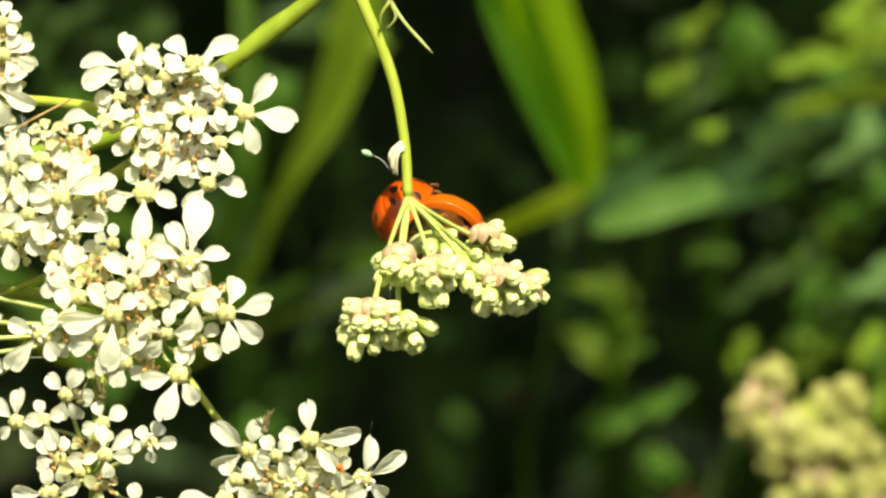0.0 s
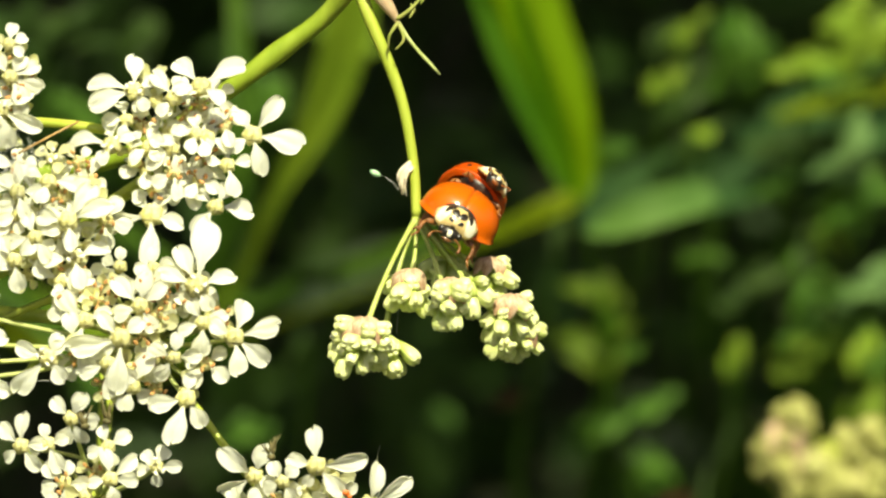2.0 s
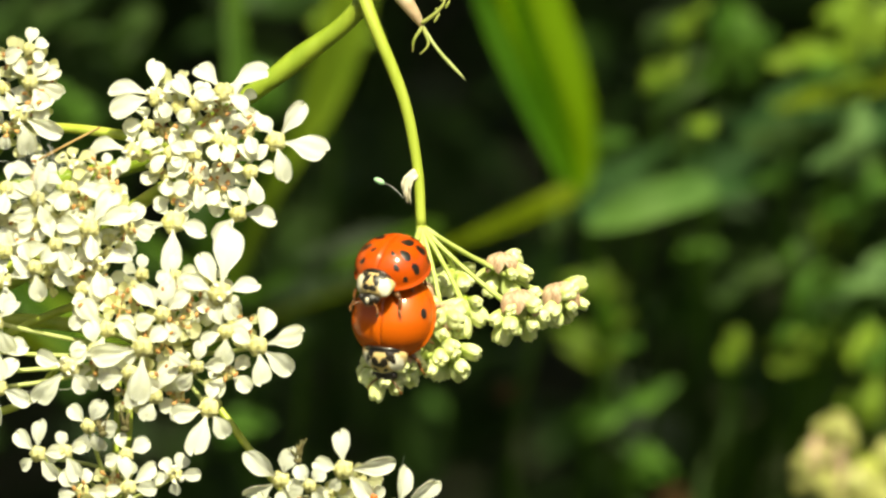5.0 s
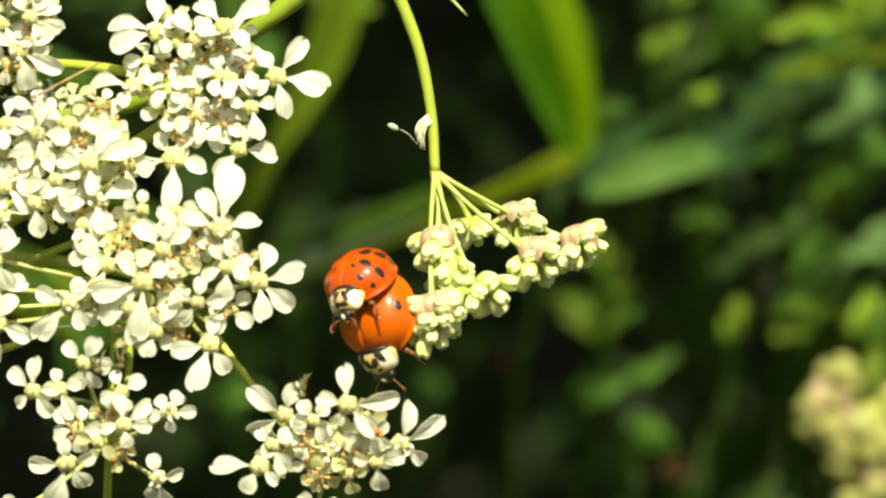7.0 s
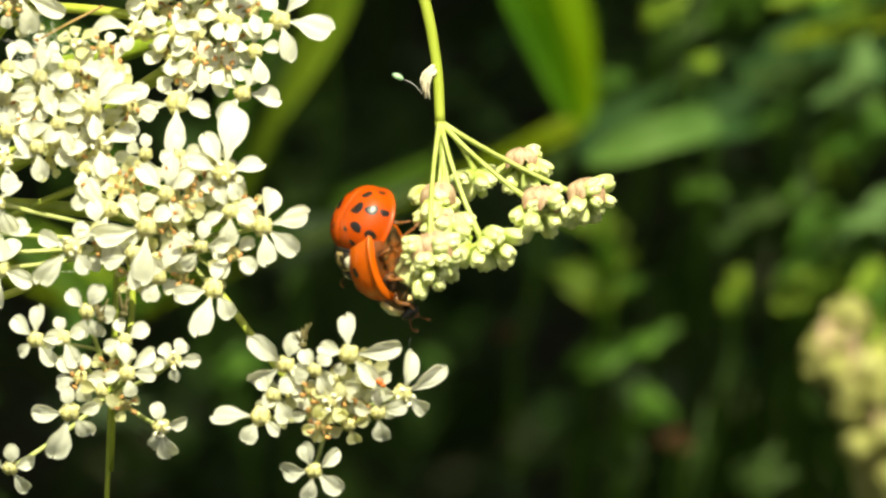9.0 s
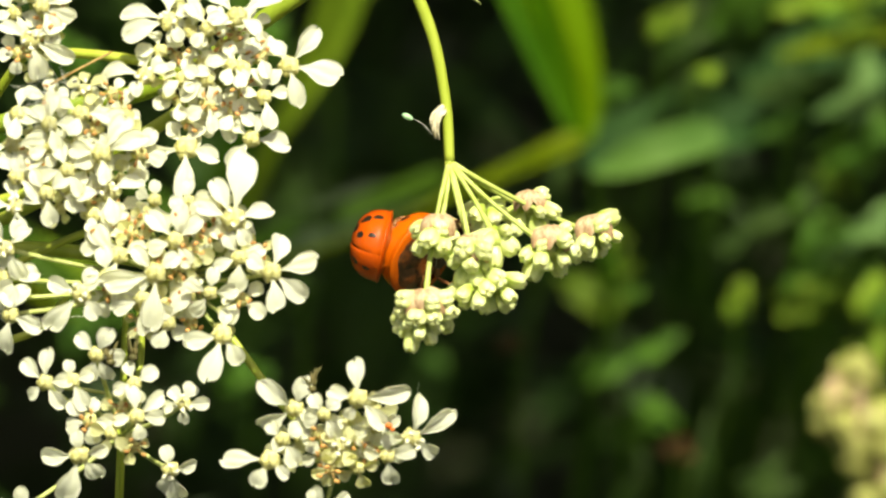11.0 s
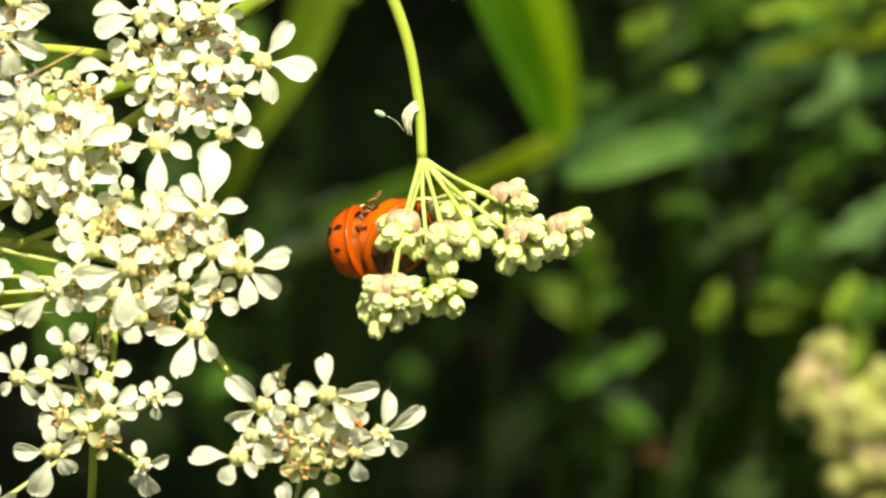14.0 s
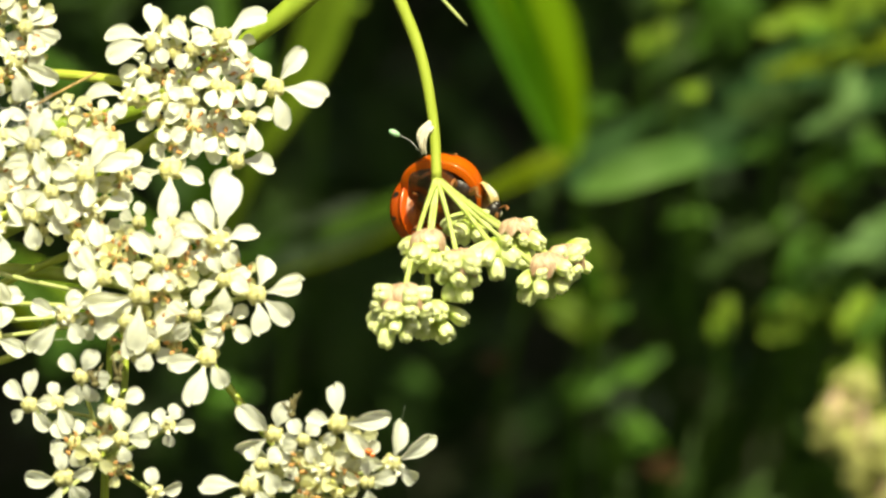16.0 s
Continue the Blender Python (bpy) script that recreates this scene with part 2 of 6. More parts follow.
def blade_mesh(name, line, widths, normal, mat, fold=0.25, thick=0.0003, cross=6, wave=0.0):
    """A grass blade or long leaf: a creased, tapering ribbon with thickness along a line (metres)."""
    pts = spline(line, 6)
    n = len(pts)
    verts, faces = [], []
    nrm = Vector(normal).normalized()
    for layer in (1, -1):
        for i, p in enumerate(pts):
            d = (pts[min(i + 1, n - 1)] - pts[max(i - 1, 0)]).normalized()
            side = d.cross(nrm).normalized()
            up = side.cross(d).normalized()
            t = i / (n - 1) * (len(widths) - 1)
            k = min(int(t), len(widths) - 2)
            wd = widths[k] + (widths[k + 1] - widths[k]) * (t - k)
            for j in range(cross + 1):
                s = j / cross * 2 - 1
                lift = fold * wd * (abs(s) - 0.5) + wave * wd * math.sin(i * 0.9 + j)
                verts.append(p + side * (s * wd * 0.5) + up * (lift + layer * thick * 0.5 * (1.15 - s * s)))
    row, half = cross + 1, n * (cross + 1)
    for i in range(n - 1):
        for j in range(cross):
            a = i * row + j
            faces.append((a, a + 1, a + row + 1, a + row))
            faces.append((half + a, half + a + row, half + a + row + 1, half + a + 1))
    me = bpy.data.meshes.new(name)
    me.from_pydata(verts, [], faces)
    me.materials.append(mat)
    return me


# ---- ground, undergrowth and an added shade tree ----
def ground():
    bm = bmesh.new()
    bmesh.ops.create_grid(bm, x_segments=120, y_segments=120, size=1.0)
    for v in bm.verts:
        far = max(abs(v.co.x), abs(v.co.y))
        k = 3.0 * far + 600 * max(0.0, far - 0.35) ** 3
        v.co *= k / max(far, 1e-6)
        rise = min(1.0, max(0.0, (v.co.y - 1.7) / 0.9))
        v.co.z = 0.03 * noise.noise(v.co * 3.0) + 0.012 * noise.noise(v.co * 14.0) - 0.03 + 2.2 * rise * rise * (3 - 2 * rise)
    return tagged(part("ground", bm, soil), "dark bare earth under shaded meadow plants", kind="structure")


def scatter_leaves(name, spots, mat, label, size):
    """Many small pointed leaves, each creased along its middle, joined into one object."""
    verts, faces = [], []
    for p, sc in spots:
        m = Euler((rnd.uniform(-0.9, 0.9), rnd.uniform(-0.9, 0.9), rnd.uniform(0, 6.28))).to_matrix()
        ln = size * sc * rnd.uniform(0.6, 1.3)
        wd = ln * rnd.uniform(0.22, 0.5)
        b = len(verts)
        for x, y, z in ((0, 0, 0), (0.3, 0.42, 0.06), (0.65, 0.38, 0.02), (1, 0, -0.12), (0.65, -0.38, 0.02), (0.3, -0.42, 0.06), (0.33, 0, -0.05), (0.68, 0, -0.06)):
            verts.append(Vector(p) + m @ Vector((x * ln, y * wd, z * ln)))
        for f in ((0, 6, 1), (1, 6, 7, 2), (2, 7, 3), (3, 7, 4), (4, 7, 6, 5), (5, 6, 0)):
            faces.append(tuple(b + i for i in f))
    me = bpy.data.meshes.new(name)
    me.from_pydata(verts, [], faces)
    return tagged(mesh_part(name, me, mat, smooth=False), label, kind="stuff")


def undergrowth():
    rnd.seed(5)
    spots = []
    for _ in range(15000):
        y = rnd.uniform(0.52, 1.3)
        spots.append(((rnd.uniform(-0.9, 0.9), y, rnd.uniform(0.0, 0.75 + 0.45 * (y - 0.45))), rnd.uniform(0.7, 1.6)))
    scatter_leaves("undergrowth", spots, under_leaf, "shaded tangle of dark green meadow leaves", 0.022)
    low = [((rnd.uniform(-1.5, 1.5), rnd.uniform(-1.0, 0.5), rnd.uniform(0.0, 0.16)), rnd.uniform(0.6, 1.3)) for _ in range(2500)]
    scatter_leaves("low_herbs", low, under_leaf, "low dark green herbs covering the soil", 0.04)
    # hedge that closes the view behind
    back = []
    for _ in range(7000):
        back.append(((rnd.uniform(-2.0, 2.0), rnd.gauss(1.6, 0.14), rnd.uniform(0.0, 2.0)), rnd.uniform(0.8, 1.8)))
    scatter_leaves("hedge_leaves", back, tree_leaf, "dense dark green hedge behind the meadow", 0.06)


def tree():
    # Unseen crown, added overhead to keep the sun off the background foliage.
    root = tagged(new("shade_tree"), "unseen leafy shrub, added so that its boughs shade the meadow edge", "shrub")
    root.location = (0.9, 1.95, 0)
    bm = bmesh.new()
    tube(bm, spline([(0, 0, -0.05), (0.03, -0.02, 0.6), (0.0, -0.08, 1.3), (-0.1, -0.2, 2.0)]), [0.06 * (1 - 0.03 * i) for i in range(19)], 10)
    part("trunk", bm, bark, root)
    tips = []
    for i in range(9):
        bm = bmesh.new()
        h = 1.0 + 0.09 * i
        end = Vector((rnd.uniform(-2.2, 0.6), rnd.uniform(-2.2, -0.5), rnd.uniform(1.45, 1.8)))
        line = spline([(0.0, -0.05, h), Vector((0, -0.05, h)).lerp(end, 0.5) + Vector((0, 0, 0.2)), end])
        tube(bm, line, [0.022 * (1 - 0.07 * k) for k in range(len(line))], 6)
        part("limb", bm, bark, root)
        tips += line[4:]
    spots = []
    for _ in range(12500):
        y = rnd.uniform(-2.24, 0.3)
        if y < -2.04 and rnd.random() < 0.45:
            continue
        x = rnd.uniform(-2.7, 1.1)
        edge = 0.5 * noise.noise((x * 1.3, y * 1.3, 0.0)) + max(abs(x + 0.8) - 1.4, 0.0) * 1.6
        if edge > 0.45 * rnd.random() + 0.12:
            continue
        spots.append(((x, y, rnd.gauss(1.55, 0.09) + 0.25 * noise.noise((x, y, 3.0))), rnd.uniform(0.8, 1.4)))
    crown = scatter_leaves("crown", spots, tree_leaf, "many small dark green leaves", 0.10)
    crown.parent = root
    del crown["kind"]


def meadow():
    """Thin grass blades all round, outside the place of the flowers."""
    verts, faces = [], []
    while len(faces) < 26000:
        x, y = rnd.uniform(-5, 5), rnd.uniform(-5, 4)
        if (abs(x) < 0.9 and -1.0 < y < 1.8) or rnd.random() < 0.12 * math.hypot(x, y) or y > 1.8:
            continue
        h, a, lean = rnd.uniform(0.15, 0.42), rnd.uniform(0, 6.28), rnd.uniform(0.05, 0.25)
        side = Vector((math.cos(a), math.sin(a), 0)) * rnd.uniform(0.002, 0.005)
        over = Vector((-math.sin(a), math.cos(a), 0)) * lean
        p, b = Vector((x, y, -0.05)), len(verts)
        for t, k in ((0, 1.0), (0.5, 0.8), (0.85, 0.5)):
            c = p + Vector((0, 0, h * t)) + over * t * t
            verts += [c - side * k, c + side * k]
        verts.append(p + Vector((0, 0, h)) + over)
        faces += [(b, b + 1, b + 3, b + 2), (b + 2, b + 3, b + 5, b + 4), (b + 4, b + 5, b + 6)]
    me = bpy.data.meshes.new("meadow_grass")
    me.from_pydata(verts, [], faces)
    tagged(mesh_part("meadow_grass", me, under_leaf, smooth=False), "green meadow grass around the flowers", kind="stuff")


ground()
undergrowth()
tree()
meadow()


# ---- blurred grass and leaves behind the flowers ----
def v(px, pz, depth):
    return Vector((px * MM, depth * MM, EYE + pz * MM))


def grass(line, widths, normal, mat, label, name="grass_blade", category="grass", fold=0.25):
    root = tagged(new(name), label, category, "grass and leaves behind the flowers")
    me = blade_mesh("blade", [v(*p) for p in line], [q * MM for q in widths], normal, mat, fold)
    mesh_part("blade", me, mat, root)
    bm = bmesh.new()
    rib = [v(*p) + Vector(normal).normalized() * 0.12 * q * MM for p, q in zip(line, widths)]
    rib = spline(rib, 6)
    tube(bm, rib, 0.0003, 5)
    part("midrib", bm, mat, root)
    return root


def back_leaf(x, z, y, length, width, angle, mat, label, tilt=0.35, name="lit_blade_end", prof=(0.12, 0.55, 0.85, 1.0, 0.95, 0.8, 0.5, 0.1)):
    """A single broad leaf on its own thin stalk that goes down to the ground; stands for a lit blade end."""
    root = tagged(new(name), label, "leaf", "grass and leaves behind the flowers")
    root.location = v(x, z, y)
    c, s = math.cos(radians(angle)), math.sin(radians(angle))
    line = [Vector((-c, 0, -s)) * length * 0.5 * MM, Vector((0, -0.06 * length * MM, 0.03 * length * MM)), Vector((c, 0.05 * length / length, s)) * length * 0.5 * MM]
    line[2].y = 0.1 * length * MM
    me = blade_mesh("blade", line, [width * q * MM for q in prof], (0, -1, tilt), mat, 0.15, wave=0.02)
    mesh_part("blade", me, mat, root)
    bm = bmesh.new()
    foot = Vector((line[0].x * 1.5 + 0.05, 0.5, -(EYE + z * MM)))
    tube(bm, bend(line[0], foot, (0.01, 0.10, 0.06), 8), [0.0004 + 0.00008 * k for k in range(9)], 6)
    part("stalk", bm, grass_green, root)
    return root


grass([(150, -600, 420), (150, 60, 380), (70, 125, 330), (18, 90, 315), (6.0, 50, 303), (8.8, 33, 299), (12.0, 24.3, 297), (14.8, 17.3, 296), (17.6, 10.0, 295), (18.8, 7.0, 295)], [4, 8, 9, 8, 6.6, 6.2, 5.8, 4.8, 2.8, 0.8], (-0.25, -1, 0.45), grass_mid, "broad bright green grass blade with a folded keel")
grass([(160, -600, 440), (155, 70, 390), (80, 130, 340), (26, 92, 318), (9.5, 50, 302), (12.7, 33, 300), (15.8, 24.3, 299), (17.9, 17.3, 299), (19.2, 10.2, 300), (19.9, 7.0, 300)], [4, 8, 11, 10.5, 9.6, 9.2, 8.8, 7.2, 4.6, 1.0], (0.3, -1, 0.35), grass_lime, "broad yellow-green grass blade, coloured as if sunlit")
grass([(-170, -600, 460), (-120, -60, 420), (-40, -18, 350), (-8, -4.6, 300), (2, 0.2, 291), (8.8, 3.1, 288), (14, 5.4, 286), (17.4, 6.9, 286), (18.6, 7.4, 286)], [2, 2, 1.2, 1.1, 1.3, 2.6, 3.5, 3.5, 1.6], (0, -1, 0.7), grass_sunlit, "narrow yellow-green grass blade slanting across")
grass([(-150, -600, 420), (-90, -45, 380), (-25.0, -7.5, 341), (-14.2, -3.3, 335), (-0.7, 1.9, 328), (2.7, 3.2, 326)], [4, 4, 1.8, 2.8, 3.2, 1.0], (0, -1, 0.5), grass_shaded, "dull green grass blade slanting across, coloured as in shade")
grass([(190, -600, 480), (150, 20, 400), (88, 31, 380), (64, 21, 368), (44, 12, 362), (21, 6.0, 360)], [6, 9, 14, 15, 13, 7], (0, -0.8, 0.35), grass_blue_shade, "wide blue-green grass blade, its shadow painted as a dark colour")
# Narrow low part and bright colour stand in for dark foot, sunlit top.
grass([(-130, -600, 360), (-90, -60, 340), (-36, -14, 325), (-22, 8, 312), (-14, 24, 306), (-8, 50, 300)], [5, 6, 1.5, 2.2, 6.2, 7], (0.3, -1, 0.4), blade_sunlit, "tall green grass blade behind the flower heads, in a sunlit colour")
grass([(-140, -600, 340), (-95, -50, 320), (-40, -16, 300), (-28, 4, 288), (-26, 16, 285), (-27, 40, 290)], [4, 4, 4, 4.5, 4, 2], (-0.2, -1, 0.3), grass_shaded, "curved green grass blade behind the flower heads")
grass([(180, -600, 470), (150, 20, 400), (92, 30, 345), (64, 23.0, 330), (56, 21.2, 330), (47.5, 19.0, 330)], [3, 4, 3.6, 3.2, 3.2, 1.0], (0, -1, 0.6), grass_sunlit, "narrow yellow-green grass blade in a sunlit colour")
grass([(185, -600, 475), (150, -8, 410), (96, 10, 372), (66, -1.9, 340), (61, -5.6, 340), (55.5, -9.6, 342)], [3, 4, 4.2, 4.0, 3.8, 1.2], (0, -1, 0.6), leaf_pale, "pale grey-green grass blade")
# Lit stretch of the wide blade, added as a separate leaf in paler colour.
back_leaf(28.9, 5.4, 296, 18.0, 5.3, 18, blade_lit_green, "sunlit blunt end of the wide blade, added as a pale green leaf", prof=(0.15, 0.6, 0.85, 0.95, 1.0, 1.0, 1.0, 0.95, 0.6))


def sprig(x, z, y, height, lean, leaflets, size, mat, label):
    """A leafy meadow shoot: a thin bent stem that comes up from the ground, with small leaflets along its top."""
    k = (500 + y) / 800
    root = tagged(new("meadow_shoot"), label, "wild plant", "grass and leaves behind the flowers")
    root.location = v(x * k, z * k, y)
    h = height * k * MM
    c, sn = math.cos(radians(lean)), math.sin(radians(lean))
    tip, low = Vector((c, -0.1, sn)) * h * 0.5, Vector((-c, 0.15, -sn)) * h * 0.5
    foot = Vector((low.x * 1.4, 0.45, -(EYE + z * k * MM)))
    bm = bmesh.new()
    tube(bm, spline([tip, (tip + low) * 0.5 + Vector((0.0006, 0, 0)), low, low.lerp(foot, 0.3) + Vector((0, 0.08, 0.03)), foot], 5), 0.0005 * k, 6)
    part("stem", bm, grass_green, root)
    for n in range(leaflets):
        p = low.lerp(tip, (n + 0.4) / leaflets)
        a = radians(lean + (55 if n % 2 else -55) * rnd.uniform(0.1, 1.5))
        ln = size * k * MM * rnd.uniform(0.7, 1.3)
        q = p + Vector((math.cos(a) * ln, rnd.uniform(-0.4, 0.4) * ln, math.sin(a) * ln))
        wd = ln * rnd.uniform(0.25, 0.5)
        me = blade_mesh("leaflet", [p, p.lerp(q, 0.5) + Vector((0, -0.1 * ln, 0.12 * ln)), q], [wd * f for f in (0.15, 0.7, 1.0, 0.9, 0.55, 0.08)], (rnd.uniform(-0.5, 0.5), -1, rnd.uniform(0.0, 1.2)), mat, 0.2, cross=4)
        mesh_part("leaflet", me, mat, root)
    return root


rnd.seed(21)
sprig(23.5, -13, 350, 13, 80, 8, 6.5, leaf_tall, "olive green shoot with small leaflets, coloured as in half shade")


def leaf_tuft(x, z, y, length, width, angle, mat, label):
    """A few overlapping leaves at the end of a thin stalk that rises from the ground."""
    root = tagged(new("leaf_tuft"), label, "wild plant", "grass and leaves behind the flowers")
    root.location = v(x, z, y)
    slim = length > 2 * width
    fan = 10 if slim else 38
    for n in range(4 if slim else 7):
        a = radians(angle + rnd.uniform(-fan, fan))
        ln, wd = length * rnd.uniform(0.40, 0.85) * MM, width * (rnd.uniform(0.5, 0.8) if slim else rnd.uniform(0.22, 0.50)) * MM
        c, s = math.cos(a), math.sin(a)
        along, over = rnd.uniform(-0.36, 0.36) * length, rnd.uniform(-0.42, 0.42) * width
        ca, sa = math.cos(radians(angle)), math.sin(radians(angle))
        m = Vector(((along * ca - over * sa) * MM, rnd.uniform(-0.004, 0.010), (along * sa + over * ca) * MM))
        line = [m - Vector((c, -0.15, s)) * ln * 0.5, m + Vector((0, -0.08, 0.06)) * ln, m + Vector((c, 0.15, s)) * ln * 0.5]
        me = blade_mesh("leaflet", line, [wd * q for q in (0.2, 0.7, 0.95, 1.0, 0.85, 0.55, 0.1)], (rnd.uniform(-0.9, 0.9), -1, rnd.uniform(-0.2, 1.3)), mat, 0.18, cross=4, wave=0.03)
        mesh_part("leaflet", me, mat, root)
    bm = bmesh.new()
    foot = Vector((rnd.uniform(-0.05, 0.05), 0.40, -(EYE + z * MM)))
    tube(bm, bend((0, 0.002, 0), foot, (rnd.uniform(-0.02, 0.02), 0.10, 0.05), 8), [0.0003 + 0.00008 * k for k in range(9)], 6)
    part("stalk", bm, grass_shaded, root)
    return root


# Kinds o, m, d are brightness levels: sun and shade painted into the green.
LEAF_KINDS = {"o": (leaf_sunlit, "yellow-green leaves of a meadow plant, sunlight put into their colour"), "m": (leaf_dappled, "green leaves of a meadow plant, coloured as in dappled light"),
              "p": (leaf_pale, "pale blue-green leaves of a meadow plant"), "d": (leaf_shaded, "dull green leaves of a meadow plant, shade put into their colour"),
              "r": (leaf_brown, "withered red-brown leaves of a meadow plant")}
# Pale tuft at (57, 14) stands in for a sunlit patch on the wide blade.
rnd.seed(33)
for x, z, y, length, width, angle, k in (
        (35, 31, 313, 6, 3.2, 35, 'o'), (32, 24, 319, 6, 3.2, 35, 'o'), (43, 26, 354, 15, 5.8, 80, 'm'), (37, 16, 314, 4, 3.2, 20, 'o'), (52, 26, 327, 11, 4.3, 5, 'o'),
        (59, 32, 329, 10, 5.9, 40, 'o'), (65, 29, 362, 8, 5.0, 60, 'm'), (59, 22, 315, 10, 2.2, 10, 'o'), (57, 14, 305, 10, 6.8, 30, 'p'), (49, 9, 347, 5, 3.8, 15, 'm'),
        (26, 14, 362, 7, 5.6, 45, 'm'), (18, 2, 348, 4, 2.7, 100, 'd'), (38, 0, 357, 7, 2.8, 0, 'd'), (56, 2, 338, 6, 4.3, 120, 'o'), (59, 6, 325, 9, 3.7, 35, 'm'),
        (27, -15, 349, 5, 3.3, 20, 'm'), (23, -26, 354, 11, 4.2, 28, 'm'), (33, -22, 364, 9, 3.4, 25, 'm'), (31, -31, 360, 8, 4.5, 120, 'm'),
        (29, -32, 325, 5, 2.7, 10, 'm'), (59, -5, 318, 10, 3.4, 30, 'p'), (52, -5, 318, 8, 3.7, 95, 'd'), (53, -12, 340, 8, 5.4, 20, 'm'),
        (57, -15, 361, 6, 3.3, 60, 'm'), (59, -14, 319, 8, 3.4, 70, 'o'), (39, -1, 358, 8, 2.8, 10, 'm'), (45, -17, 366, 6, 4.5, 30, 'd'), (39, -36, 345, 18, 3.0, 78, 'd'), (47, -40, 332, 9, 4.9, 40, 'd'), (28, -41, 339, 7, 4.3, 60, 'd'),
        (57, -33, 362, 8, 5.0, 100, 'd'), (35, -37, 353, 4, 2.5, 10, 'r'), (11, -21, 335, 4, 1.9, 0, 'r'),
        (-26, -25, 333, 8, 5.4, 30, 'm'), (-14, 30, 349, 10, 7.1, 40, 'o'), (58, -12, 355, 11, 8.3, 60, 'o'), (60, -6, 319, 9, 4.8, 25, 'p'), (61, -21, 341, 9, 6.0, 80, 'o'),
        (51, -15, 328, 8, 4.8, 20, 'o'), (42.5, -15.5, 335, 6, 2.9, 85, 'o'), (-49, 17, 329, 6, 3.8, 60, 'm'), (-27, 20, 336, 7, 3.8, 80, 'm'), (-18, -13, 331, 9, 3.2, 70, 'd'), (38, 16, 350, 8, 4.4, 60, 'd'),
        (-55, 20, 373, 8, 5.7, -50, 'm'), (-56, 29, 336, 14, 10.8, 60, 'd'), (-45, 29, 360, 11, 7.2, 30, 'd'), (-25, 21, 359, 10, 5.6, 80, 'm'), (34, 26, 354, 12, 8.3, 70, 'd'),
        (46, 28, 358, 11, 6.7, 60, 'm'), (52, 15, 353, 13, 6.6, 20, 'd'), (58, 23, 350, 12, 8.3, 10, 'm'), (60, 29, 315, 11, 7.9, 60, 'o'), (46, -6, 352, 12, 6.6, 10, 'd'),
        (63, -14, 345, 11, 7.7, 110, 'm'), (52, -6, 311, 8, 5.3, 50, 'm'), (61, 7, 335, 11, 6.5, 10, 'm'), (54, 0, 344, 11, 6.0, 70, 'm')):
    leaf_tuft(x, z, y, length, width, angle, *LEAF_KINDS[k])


# ---- flower heads of cow parsley ----
def petal_mesh(name, notch, cup, fold, seed, mat):
    """A white petal one millimetre long: narrow claw, broad blunt tip, gently cupped, with thickness."""
    r = random.Random(seed)
    nu, nv = 10, 8
    verts, faces = [], []
    for layer in (0, 1):
        for i in range(nu + 1):
            t = 1 - (1 - i / nu) ** 1.6
            half = 0.06 + 0.33 * (0.5 - 0.5 * math.cos(min(max(t - 0.12, 0.0) / 0.50, 1.0) * math.pi)) * (1 + 0.12 * t)
            if t > 0.68:
                half *= max(0.02, 1 - ((t - 0.68) / 0.321) ** 3.0) ** 0.5
            for j in range(nv + 1):
                s = j / nv * 2 - 1
                x = t - 1.4 * notch * max(0, t - 0.66) * max(0.0, 1 - 2.0 * abs(s)) + 0.05 * math.sin(2.1 * seed) * s * t
                y = s * half * (1 + 0.06 * math.sin(seed + 5 * t))
                z = 0.42 * cup * (s * s) * half + 0.10 * math.sin(t * math.pi) - fold * t * t + 0.018 * math.sin(3 * seed + 7 * s + 9 * t)
                z -= 0.03 * math.exp(-(s * 6) ** 2)
                verts.append((x * MM, y * MM, (z - 0.035 * layer * (1 - 0.5 * abs(s))) * MM))
    row, half_n = nv + 1, (nu + 1) * (nv + 1)
    for i in range(nu):
        for j in range(nv):
            a = i * row + j
            faces.append((a, a + row, a + row + 1, a + 1))
            faces.append((half_n + a, half_n + a + 1, half_n + a + row + 1, half_n + a + row))
    edge = [i * row for i in range(nu + 1)] + [nu * row + j for j in range(1, nv + 1)] + [i * row + nv for i in range(nu - 1, -1, -1)]
    for a, b in zip(edge, edge[1:]):
        faces.append((a, b, half_n + b, half_n + a))
    me = bpy.data.meshes.new(name)
    me.from_pydata(verts, [], faces)
    me.materials.append(mat)
    me.polygons.foreach_set("use_smooth", [True] * len(me.polygons))
    return me


PETAL_SHAPES = ((0.25, 0.35, 0.10), (0.1, 0.5, 0.2), (0.35, 0.2, 0.02), (0.2, 0.4, 0.25), (0.15, -0.2, 0.10), (0.3, 0.5, 0.05))
PETALS = [petal_mesh("petal", n, c, f, k, petal_white) for k, (n, c, f) in enumerate(PETAL_SHAPES)]
SMALL_PETALS = [petal_mesh("petal", n, c + 0.3, f - 0.2, k + 9, petal_cream) for k, (n, c, f) in enumerate(PETAL_SHAPES)]


